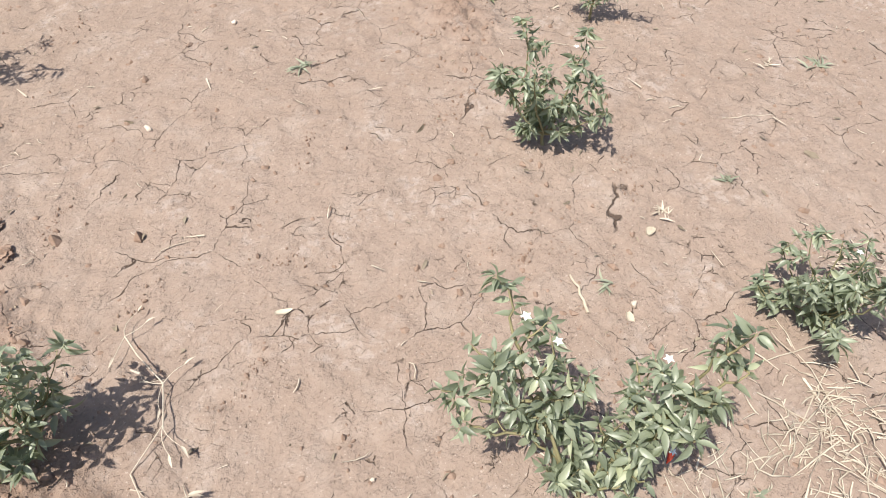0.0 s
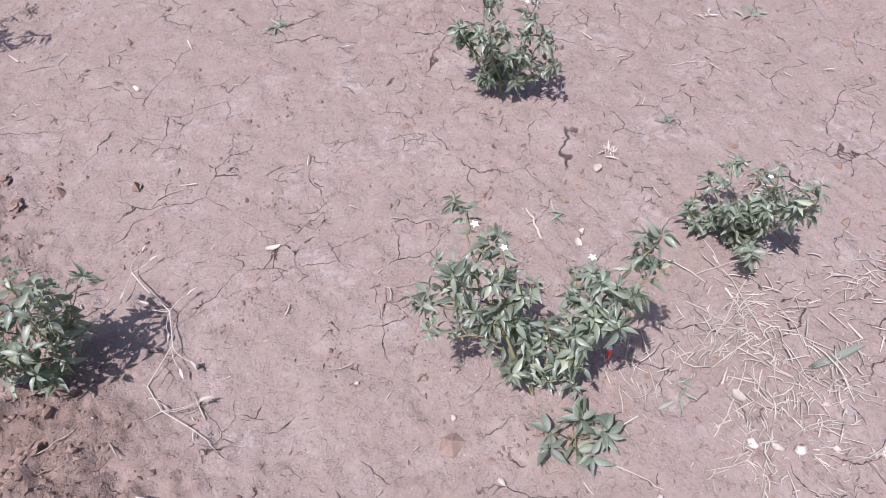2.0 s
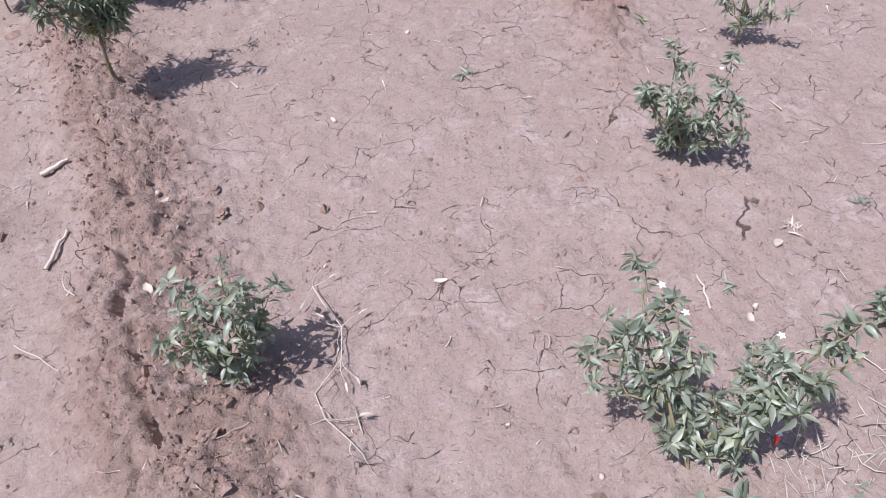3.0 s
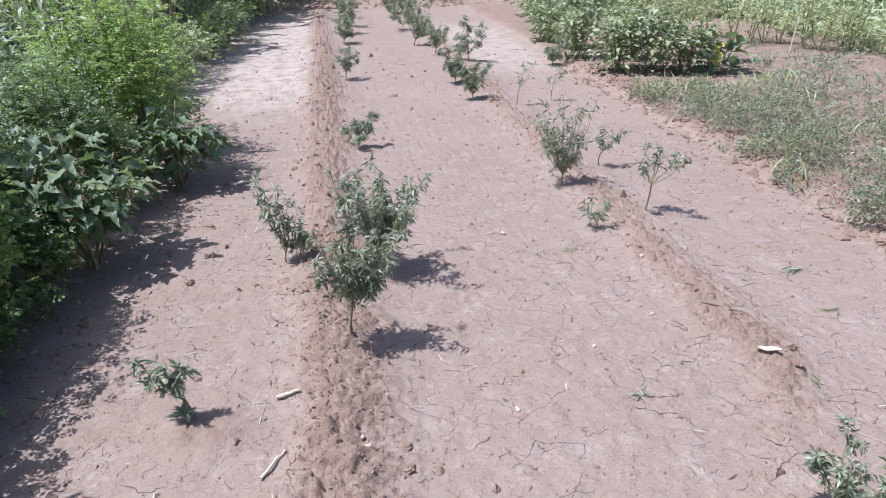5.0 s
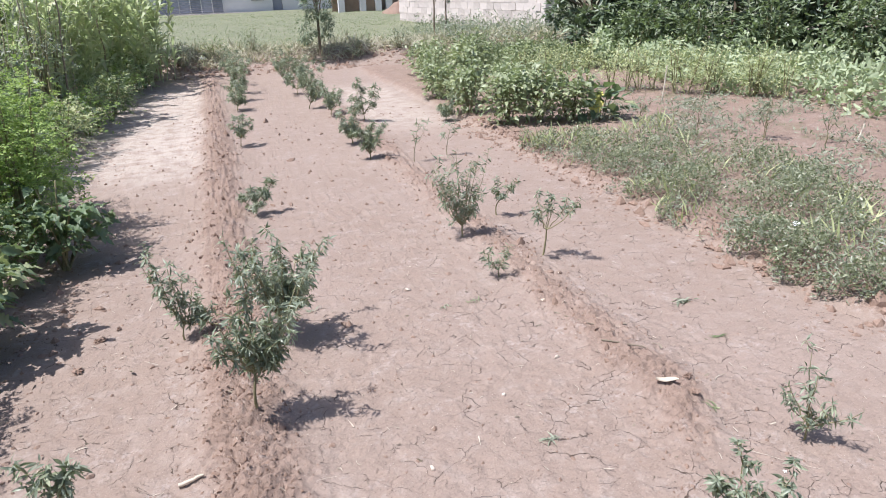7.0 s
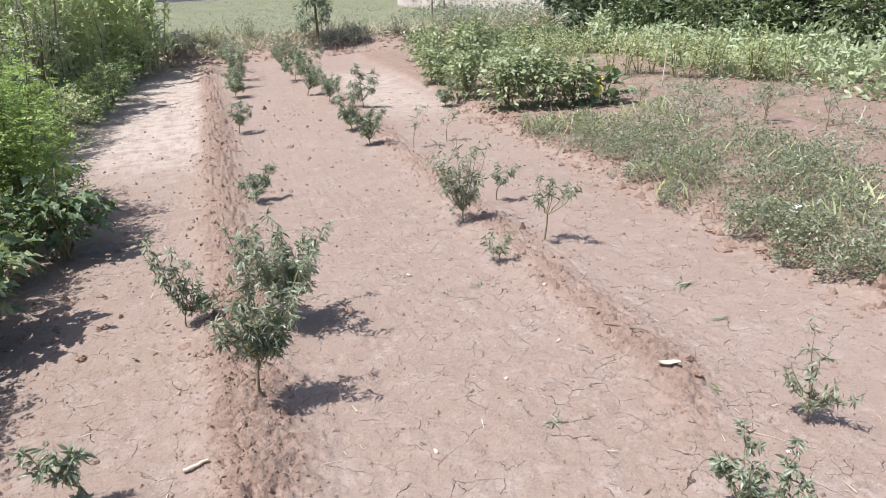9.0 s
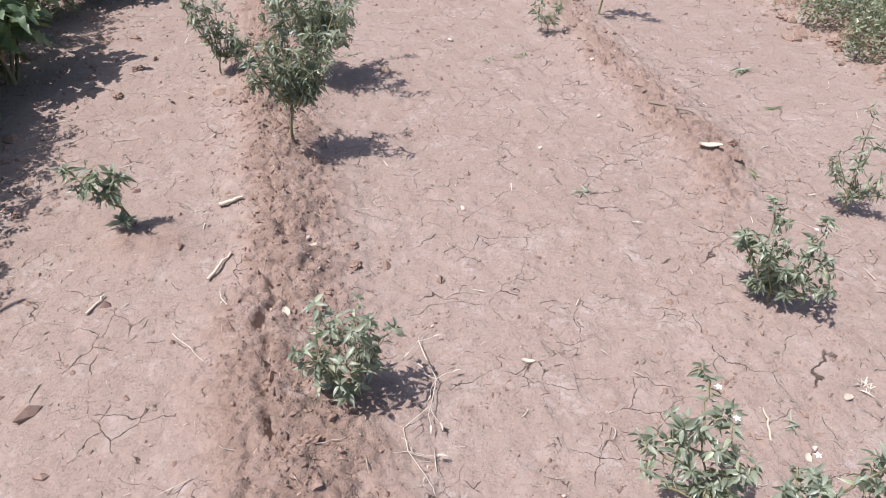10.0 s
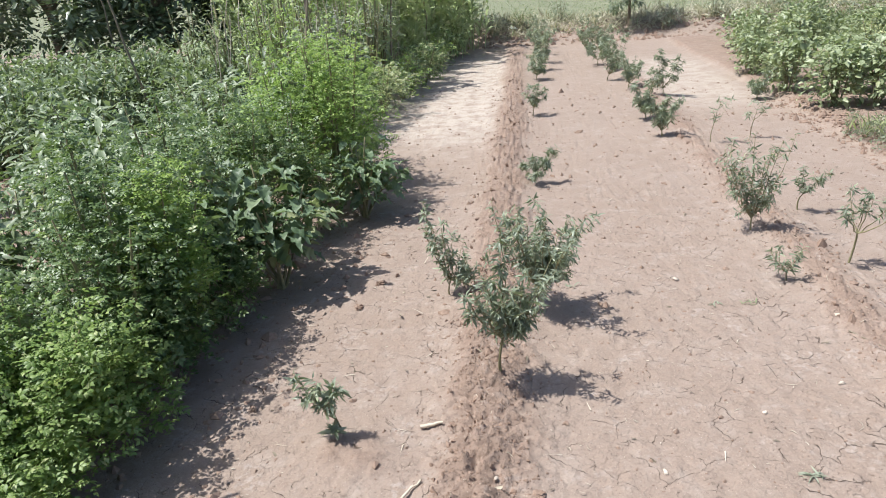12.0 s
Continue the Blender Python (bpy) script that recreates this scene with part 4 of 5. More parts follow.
carpet("vine_carpet", "thick carpet of light green squash vines", "vines", VINE, FAR_ROUND, 26000, 0.10, 0.46, vines, 43, 0.5, 0.1)
carpet("upper_crops", "mixed green crops near the hedge", "crops", COVER, FAR_OVAL, 15000, 0.085, 0.38, lambda r, n: np.stack([r.uniform(4.4, 7.2, n), r.uniform(10.5, 14.2, n)], -1), 44, 0.4, 0.2)
carpet("bank_weeds", "grey-green weeds before the block wall", "weeds", GREYLEAF, FAR_OVAL, 9000, 0.09, 0.4, lambda r, n: np.stack([r.uniform(5.0, 10.5, n), r.uniform(14.0, 18.5, n)], -1), 45, 0.4, 0.25)
for k in range(17):
    t = k / 16
    x, y = 4.7 + 2.2 * t + far_rng.uniform(-0.15, 0.15), 9.3 - 2.6 * t + far_rng.uniform(-0.25, 0.25)
    leafy("bean_plant", (x, y), "yellowing climbing bean plant with bare lower stems", "plant", YELLOW, FAR_OVAL, far_rng.uniform(0.6, 0.75), 0.34, 520, 0.044, 400 + k, 3, "yellowing bean row", low=0.1, fill=0.15)
for k, (x, y, lean, h) in enumerate(((5.33, 7.12, 0.06, 0.50), (5.55, 4.47, 0.10, 0.24))):
    stick("bean_stake", (x, y, zat(x, y) - 0.02), (x + lean, y + 0.03, h), 0.011, STRAW, "short pale wooden bean stake", "stake", "bean stakes", 200 + k, 0.0015)
for k, (x, y) in enumerate(((4.39, 5.24), (4.86, 4.87), (5.26, 4.54), (4.2, 5.9), (4.95, 4.95))):
    chili_plant((x, y), [(0.05, 0.0, 0.42), (-0.08, 0.03, 0.36), (0.1, -0.05, 0.3), (-0.04, -0.06, 0.33)], "thin open plant among weeds", 130, 0.042, 0.3, 0.005, 2, 500 + k, False, group="thin plants in the weedy bed")

# dark hedge of broad-leaved shrubs
def tree(name, at, label, h, w, crown_low, leaves, size, mat, shape, seed, trunk=0.06, limbs=7, clumps=26):
    """A tapered trunk, forking limbs and a crown of leaf clumps with gaps."""
    rng = np.random.default_rng(seed)
    ob = thing(name, (at[0], at[1], zat(*at) - 0.02), label, "tree")
    part("trunk", mesh_of("trunk", *tube(bend((0, 0, 0), (0.05 * w, 0, h * 0.75), (0.03 * w, 0.02, 0), 8, rng, 0.01), np.linspace(trunk, trunk * 0.35, 8), 8), BARK), ob)
    centres = []
    for k in range(limbs):
        a, zz = k * 2.4 + rng.uniform(-0.4, 0.4), h * rng.uniform(0.25, 0.6)
        e = np.array([math.cos(a) * w * 0.7, math.sin(a) * w * 0.7, zz + h * rng.uniform(0.1, 0.35)])
        part("limb", mesh_of("limb", *tube(bend((0.02, 0, zz), e, (0, 0, 0.05 * h), 6, rng, 0.01), np.linspace(trunk * 0.5, trunk * 0.12, 6), 6), BARK), ob)
        centres.append(e)
    c = unit(rng, clumps) * rng.uniform(0.45, 1, (clumps, 1)) * np.array([w, w, (h - crown_low) / 2]) + np.array([0, 0, (h + crown_low) / 2])
    c = np.concatenate([c, np.array(centres)])
    own = rng.integers(0, len(c), leaves)
    rad = rng.uniform(0.16, 0.3, len(c)) * w
    u = unit(rng, leaves)
    p = c[own] + u * rng.uniform(0.5, 1, (leaves, 1)) * rad[own][:, None]
    p[:, 2] = np.maximum(p[:, 2], 0.05)
    d = u * np.array([1, 1, 0.5]) + np.array([0, 0, -0.1]) + rng.normal(0, 0.3, (leaves, 3))
    tagged(part("crown", mesh_of("crown", *leaf_cloud(p, d, size * rng.uniform(0.6, 1.3, leaves), shape, rng, 0.4), mat), ob), kind="stuff")
    return ob


for k, (x, y, w) in enumerate(((7.5, 12.7, 0.95), (8.5, 11.8, 1.0), (9.5, 10.9, 1.05), (10.4, 9.7, 1.1), (11.2, 8.4, 1.15), (12.0, 7.0, 1.2), (9.3, 13.2, 1.3), (11.4, 11.2, 1.4), (13.0, 9.0, 1.5))):
    tree("hedge_shrub", (x, y), "dark green broad-leaved hedge shrub", 2.5, w, -0.7, 7000, 0.125, DARK, FAR_ROUND, 600 + k, 0.08, 8, 60)
# bushes added before the hedge; their paler colour stands in for sunlit leaves
for k, (x, y) in enumerate(((7.5, 11.0), (8.2, 10.2), (8.9, 9.3), (9.6, 8.3), (10.3, 7.2))):
    leafy("hedge_bush", (x, y), "added grey-green bush with round leaves, paler for sunlit hedge leaves", "bush", AMARANTH, FAR_ROUND, 1.25, 0.6, 1100, 0.10, 620 + k, 6, "bushes along the hedge", low=0.05, fill=0.5)
for k, (x, y, w, h) in enumerate(((-6.6, 9.4, 1.2, 3.0), (-5.2, 9.9, 1.1, 2.8), (-4.0, 10.3, 1.0, 2.6), (-8.2, 8.9, 1.4, 3.0), (-6.0, 11.5, 1.5, 3.2))):
    tree("shade_tree", (x, y), "dark dense tree behind the vegetable plot", h, w, 0.0, 4200, 0.125, DARK, FAR_ROUND, 640 + k, 0.09, 7, 36)
tree("young_tree", (2.25, 14.75), "slender young tree on the grassy bank", 2.6, 0.52, 0.0, 3600, 0.085, DARK, SLIM, 650, 0.032, 9, 40)
for k, (x, y) in enumerate(((5.2, 16.0), (5.45, 15.9))):
    tree("thin_sapling", (x, y), "thin sapling with a bare dark stem", 2.2, 0.3, 1.1, 200, 0.12, DARK, SLIM, 660 + k, 0.025, 4, 6)


# grass on the bank, field growth
def bank_grass():
    rng = np.random.default_rng(71)
    n = 6500
    x = rng.uniform(-1.5, 8.0, n)
    y = rng.uniform(14.5, 15.8, n)
    at = np.stack([x, y, ground_z(x, y)], -1)
    d = unit(rng, n, 0.75)
    tagged(new("bank_grass", mesh_of("bank_grass", *leaf_cloud(at, d, rng.uniform(0.12, 0.32, n), leaf_shape(0.09, 0.5, 0.2, 0.3, 0, 3), rng, 0.5), DRYGRASS)), "dry and green tufts of grass on an earth bank", "grass", "", "stuff")


bank_grass()
carpet("field_growth", "patchy low green growth on the open field", "field", COVER, FAR_SLIM, 30000, 0.06, 0.05, lambda r, n: np.stack([r.uniform(-3, 16, n), 15.6 + 26 * r.random(n) ** 1.6], -1), 72, 0.5)
for k, (x, y, h) in enumerate(((0.1, 15.0, 0.4), (0.9, 15.2, 0.5), (0.45, 14.1, 0.5), (3.9, 14.5, 0.45), (4.6, 13.9, 0.5), (5.4, 14.0, 0.6), (-0.5, 14.5, 0.5), (3.0, 14.6, 0.35))):
    leafy("bank_bush", (x, y), "scrubby grey-green bush on the bank", "bush", GREYLEAF if k % 4 else COVER, FAR_OVAL, h, 0.28, 330, 0.06, 700 + k, 5, "scrub on the bank")


# ---- far buildings ----
def far_building():
    b = thing("farm_building", (0, 46.0, 0.28), "long low pale building with grey shutters", "building")
    for x0, y0, x1, z0 in ((-6, 0.0, 1.3, 0), (1.3, 0.15, 4.2, 0), (4.8, 0.15, 9.0, 0), (4.2, 0.15, 4.8, 1.6)):
        part("wall", mesh_of("wall", *box(x0, y0, z0, x1, 6, 3.6), PLASTER, False), b)
    part("roof", mesh_of("roof", *box(-6.3, -0.3, 3.6, 9.3, 6.3, 3.75), ROOF, False), b)
    for k in range(6):
        x = -2.6 + k * 0.64
        z = np.linspace(0.1, 2.5, 41)
        y = np.where(np.arange(41) % 2, -0.05, -0.03)
        v = np.concatenate([np.stack([np.full(41, e), y, z], -1) for e in (x, x + 0.58)])
        i = np.arange(40)
        part("shutter", mesh_of("shutter", v, np.stack([i, i + 41, i + 42, i + 1], -1), SHUTTER, False), b, "grey corrugated roller shutter")
        part("post", mesh_of("post", *box(x + 0.585, -0.09, 0, x + 0.635, 0, 2.7), PLASTER, False), b)
    leaf_door = part("door", mesh_of("door", *box(4.22, 0.3, 0, 4.78, 0.36, 1.58), SHUTTER, False), b, "grey metal door")
    part("handle", mesh_of("handle", *box(4.68, 0.26, 0.75, 4.72, 0.31, 0.9), ROOF, False), leaf_door, "dull metal handle")
    part("pipe", mesh_of("pipe", *tube(bend((2.9, 0.1, 0.75), (3.7, 0.1, 0.75), (0, 0, 0), 4), [0.05] * 4, 8), SHUTTER), b, "dark horizontal pipe")
    part("plinth", mesh_of("plinth", *box(-6.2, -0.5, -0.3, 9.2, -0.1, 0.05), BLOCK, False), b)
    return b


far_building()
c = thing("brick_shed", (7.2, 37.5, 0.28), "unfinished shed with pale columns and dark openings", "building")
part("back_wall", mesh_of("back_wall", *box(-0.4, 2.0, 0, 3.4, 2.2, 3.2), BROWNDOOR, False), c)
for x in (-0.4, 0.75, 1.6, 2.2, 3.0):
    part("column", mesh_of("column", *box(x, 0, -0.2, x + 0.32, 0.3, 3.2), PLASTER, False), c)
part("lintel", mesh_of("lintel", *box(-0.5, -0.05, 3.2, 3.5, 2.3, 3.5), PLASTER, False), c)
part("door", mesh_of("door", *box(-0.05, 0.2, 0, 0.72, 0.25, 3.1), BROWNDOOR, False), c, "brown wooden door")
part("door", mesh_of("door", *box(1.08, 0.2, 0, 1.58, 0.25, 3.1), BROWNDOOR, False), c, "brown wooden door")


def block_wall():
    w = tagged(new("block_wall"), "pale rough block boundary wall", "wall", "", "structure")
    w.matrix_basis = pose(7.0, 26.0, 0.2, 0, 0, -82)
    part("core", mesh_of("core", *box(0, 0.03, -0.3, 9.6, 0.3, 2.6), BLOCK, False), w)
    me = mesh_of("block", *box(-0.196, 0.012, -0.096, 0.196, 0.05, 0.096), BLOCK, False)
    rng = np.random.default_rng(9)
    for r in range(12):
        for k in range(23):
            part("block", me, w, "", Matrix.Translation((0.2 + 0.4 * k + 0.2 * (r % 2), rng.uniform(-0.008, 0.008), 0.1 + 0.2 * r)))


block_wall()


def mound(name, at, w, h, mat, label, category, seed, n=28):
    rng = np.random.default_rng(seed)
    g = np.linspace(-1, 1, n)
    x, y = np.meshgrid(g, g)
    r = np.sqrt(x * x + y * y)
    z = h * np.clip(1 - r, 0, 1) ** 0.8 * (1 + 0.35 * lattice(x * 4, y * 4, seed)) + 0.1 * h * lattice(x * 11, y * 11, seed + 1) * (r < 1) - 0.03
    i, j = np.meshgrid(np.arange(n - 1), np.arange(n - 1), indexing="ij")
    a = (i * n + j).ravel()
    me = mesh_of(name, np.stack([x.ravel() * w, y.ravel() * w, z.ravel()], -1), np.stack([a, a + 1, a + 1 + n, a + n], -1), mat)
    return solid(name, me, pose(at[0], at[1], zat(*at) - 0.01), label, category)


mound("earth_mound", (8.9, 33.0), 0.9, 0.6, CLOD, "low mound of pale earth in the field", "mound", 5)
mound("white_bag", (-0.12, 15.0), 0.12, 0.06, PLASTIC, "crumpled white plastic bag on the bank", "bag", 6, 16)


# ---- clods, straw and debris on the soil ----
def lump_shape(seed, n=1):
    bm = bmesh.new()
    bmesh.ops.create_icosphere(bm, subdivisions=n, radius=1.0)
    v = np.array([p.co[:] for p in bm.verts])
    f = np.array([[q.index for q in p.verts] for p in bm.faces])
    bm.free()
    rng = np.random.default_rng(seed)
    v = v * (1 + rng.normal(0, 0.24, (len(v), 1))) * rng.uniform(0.6, 1.25, 3)
    return v, f


LUMPS = [lump_shape(k) for k in range(5)]


def crumbs():
    """Loose crumbs of earth, thick on the ridges, thin on the beds."""
    rng = np.random.default_rng(50)
    y = np.concatenate([rng.uniform(-0.3, 3.2, 9000), rng.uniform(-0.3, 9, 3600), rng.uniform(0.2, 5, 2000), rng.uniform(-0.4, 6, 2600), rng.uniform(0.8, 5.5, 1000), rng.uniform(2.2, 9.5, 1500), rng.uniform(2.0, 8.5, 700), rng.uniform(13.7, 14.7, 900), -0.2 + 7 * rng.random(3500) ** 1.2, rng.uniform(2.5, 9, 1500), rng.uniform(1.6, 7.5, 1500)])
    x = np.concatenate([rng.normal(-0.02, 0.10, 9000), rng.normal(-0.01, 0.13, 3600), right_ridge(y[12600:14600]) + rng.normal(0, 0.12, 2000), rng.uniform(-1.2, 2.8, 2600), rng.normal(-1.1, 0.22, 1000), rng.normal(-0.02, 0.13, 1500), rng.normal(1.55, 0.13, 700), rng.uniform(-1.0, 5.0, 900), rng.uniform(-1.1, 2.8, 3500), rng.uniform(-1.1, 2.8, 1500), rng.normal(2.82, 0.12, 1500)])
    r = np.concatenate([rng.gamma(1.1, 0.0021, 14600), rng.gamma(1.8, 0.0011, 2600), rng.gamma(1.2, 0.0065, 1000), rng.gamma(0.9, 0.0045, 2200), rng.gamma(1.5, 0.016, 900), rng.gamma(1.3, 0.0026, 3500), rng.gamma(1.2, 0.0048, 1500), rng.gamma(1.2, 0.0085, 1500)]).clip(0.0015, 0.06)
    z = ground_z(x, y)
    vs, fs, n = [], [], 0
    for k in range(5):
        s = np.arange(len(x)) % 5 == k
        v, f = LUMPS[k]
        a = rng.uniform(0, 6.28, s.sum())
        rot = np.stack([np.stack([np.cos(a), -np.sin(a)], -1), np.stack([np.sin(a), np.cos(a)], -1)], 1)
        q = np.repeat(v[None], s.sum(), 0)
        q[:, :, :2] = np.einsum("nij,nkj->nki", rot, q[:, :, :2])
        q = q * r[s][:, None, None] + np.stack([x[s], y[s], z[s] - r[s] * 0.3], -1)[:, None]
        vs.append(q.reshape(-1, 3))
        fs.append((f[None] + (np.arange(s.sum()) * len(v))[:, None, None]).reshape(-1, 3) + n)
        n += len(vs[-1])
    tagged(new("earth_crumbs", mesh_of("earth_crumbs", np.concatenate(vs), np.concatenate(fs), CLOD, False)), "loose crumbs and small clods of brown earth", "earth", "", "stuff")


crumbs()


def straw_litter():
    """Loose straw and dry leaf bits round the low plant and thinly over the beds."""
    rng = np.random.default_rng(51)
    n1, n2 = 750, 420
    cx, cy, ca = rng.normal(1.2, 0.19, 22), rng.normal(0.05, 0.13, 22), rng.uniform(0, 6.28, 22)
    own = rng.integers(0, 22, n1)
    x = np.concatenate([cx[own] + rng.normal(0, 0.045, n1), rng.uniform(-0.9, 2.6, n2)])
    y = np.concatenate([cy[own] + rng.normal(0, 0.035, n1), rng.uniform(0.0, 4.5, n2)])
    turn = np.concatenate([ca[own] + rng.normal(0, 0.7, n1), rng.uniform(0, 6.28, n2)])
    ln = np.concatenate([rng.gamma(1.7, 0.018, n1), rng.gamma(1.8, 0.010, n2)]).clip(0.008, 0.125)
    pieces = []
    for k in range(n1 + n2):
        a = turn[k]
        d = np.array([math.cos(a), math.sin(a), 0]) * ln[k]
        s = np.array([x[k], y[k], zat(x[k], y[k]) + 0.003])
        e = s + d
        e[2] = zat(e[0], e[1]) + 0.003 + abs(rng.normal(0, 0.006))
        pieces.append(tube(bend(s, e, (rng.normal(0, 0.1 * ln[k]), rng.normal(0, 0.1 * ln[k]), abs(rng.normal(0, 0.05 * ln[k]))), 4), np.array([0.7, 1, 1, 0.4]) * rng.uniform(0.0006, 0.0018), 4))
    n3 = 450
    q = np.stack([np.concatenate([rng.normal(1.22, 0.2, 150), rng.uniform(-0.9, 2.6, 300)]), np.concatenate([rng.normal(0.04, 0.14, 150), rng.uniform(-0.2, 4, 300)])], -1)
    d = unit(rng, n3) * np.array([1, 1, 0.12])
    sv, sf = leaf_cloud(np.column_stack([q, ground_z(q[:, 0], q[:, 1]) + 0.005]), d, rng.gamma(2, 0.010, n3).clip(0.006, 0.06), leaf_shape(0.16, 0.2, 0.3, 0.4, 0, 2), rng, 0.3)
    tagged(new("leaf_litter", mesh_of("leaf_litter", sv, sf, STRAW)), "pale crumbled dry leaf bits on the soil", "leaf litter", "", "stuff")
    n4 = 1100
    q = np.stack([rng.uniform(-0.9, 2.7, n4), -0.1 + 6.0 * rng.random(n4) ** 1.3], -1)
    dv, df = leaf_cloud(np.column_stack([q, ground_z(q[:, 0], q[:, 1]) + 0.004]), unit(rng, n4) * np.array([1, 1, 0.3]), rng.gamma(1.8, 0.0075, n4).clip(0.005, 0.05), leaf_shape(0.3, 0.6, 0.5, 0.4, 0, 3), rng, 0.6)
    tagged(new("dark_litter", mesh_of("dark_litter", dv, df, POLE)), "small curled dark brown dead leaf bits", "leaf litter", "", "stuff")
    tagged(new("straw_litter", mesh_of("straw_litter", *joined(*pieces), STRAW)), "scattered bits of pale dry straw on the soil", "straw", "", "stuff")


straw_litter()


def lump(name, at, r, mat, label, category, seed, flat=0.6, group=""):
    v, f = lump_shape(seed, 2 if mat is STONE else 3)
    v = v * (1 + 0.22 * lattice(v[:, 0] * 3 + seed, v[:, 1] * 3 + v[:, 2] * 4, seed)[:, None])
    me = mesh_of(name, v * np.array([r, r * 0.75, r * flat]), f, mat, mat is STONE)
    return solid(name, me, pose(at[0], at[1], zat(*at) + r * flat * 0.55, 0, 0, seed * 40), label, category, group)


for k, (x, y, r) in enumerate(((0.99, -0.054, 0.013), (0.59, 0.195, 0.008), (1.02, -0.088, 0.010), (0.785, -0.005, 0.009), (0.506, 0.513, 0.007), (0.603, 0.34, 0.006), (0.565, 1.597, 0.010), (0.874, 3.01, 0.014), (1.283, 2.094, 0.012), (0.961, 1.921, 0.010), (0.039, 1.509, 0.011), (1.12, 0.49, 0.009), (1.05, -0.12, 0.009), (1.1, -0.16, 0.008), (1.17, -0.1, 0.009))):
    lump("pebble", (x, y), r, STONE, "small pale rounded pebble on cracked soil", "pebble", k + 1, 0.65, "pale pebbles")
for k, (x, y, r) in enumerate(((-0.675, 2.726, 0.03), (0.168, 1.374, 0.017), (0.166, 1.472, 0.02), (0.27, 1.841, 0.013), (1.092, 1.044, 0.010), (1.62, 1.62, 0.022), (1.66, 1.72, 0.02), (-0.62, 3.0, 0.025), (-0.55, 3.1, 0.02), (-0.9, 1.9, 0.025), (-0.1, 1.65, 0.018), (-0.02, 0.75, 0.02), (2.746, 2.538, 0.035), (2.7, 2.9, 0.03), (2.8, 2.2, 0.03))):
    lump("earth_clod", (x, y), r, CLOD, "brown crumbly clod of earth on the bed", "clod", k + 30, 0.5, "earth clods")


def flake(name, at, ln, wd, mat, label, category, seed, turn, group=""):
    """A dry leaf or husk: thick curled blade lying on the soil."""
    rng = np.random.default_rng(seed)
    u = np.linspace(0, 1, 7)
    w = wd / 2 * np.sin(np.pi * (0.1 + 0.86 * u)) ** 0.7
    c = np.linspace(-1, 1, 5)
    z = 0.12 * wd * (c[None] ** 2) + 0.06 * ln * np.sin(u * 5 + seed)[:, None] + 0.004
    z = z - z.min() + 0.002
    top = np.stack([np.repeat(u[:, None], 5, 1) * ln - ln / 2, w[:, None] * c[None] + 0.1 * wd * np.sin(u * 3)[:, None], z], -1).reshape(-1, 3)
    v = np.concatenate([top, top - np.array([0, 0, 0.0018])])
    f = [(i * 5 + j, (i + 1) * 5 + j, (i + 1) * 5 + j + 1, i * 5 + j + 1) for i in range(6) for j in range(4)]
    g = [tuple(q + 35 for q in p[::-1]) for p in f]
    rim = [i * 5 for i in range(7)] + [30 + j for j in range(1, 5)] + [i * 5 + 4 for i in range(5, -1, -1)] + [3, 2, 1]
    side = [(rim[i], rim[(i + 1) % len(rim)], rim[(i + 1) % len(rim)] + 35, rim[i] + 35) for i in range(len(rim))]
    return solid(name, mesh_of(name, v, np.array(f + g + side), mat), pose(at[0], at[1], zat(*at), 0, 0, turn), label, category, group)


for k, (x, y, ln, wd, turn, mat) in enumerate(((-0.097, 1.232, 0.045, 0.022, 10, HUSK), (-0.047, 1.175, 0.04, 0.026, 100, HUSK), (0.045, 1.446, 0.04, 0.02, 30, HUSK), (1.558, 1.712, 0.085, 0.03, -30, HUSK), (1.454, 2.587, 0.06, 0.02, 0, HUSK), (1.095, 0.475, 0.03, 0.016, 60, HUSK), (1.30, 0.6, 0.03, 0.02, 10, HUSK), (1.05, 0.02, 0.03, 0.02, 80, HUSK), (0.556, 0.899, 0.035, 0.012, -20, HUSK))):
    flake("dry_husk", (x, y), ln, wd, mat, "curled pale dry husk lying on soil", "husk", k, turn)
flake("dry_leaf", (1.27, -0.06), 0.13, 0.018, GREYLEAF, "long withered grey-green grass blade on straw", "leaf", 3, -20)
flake("plastic_scrap", (3.07, 2.64), 0.06, 0.045, PLASTIC, "white plastic scrap caught in the weeds", "litter", 5, 20).location.z += 0.13

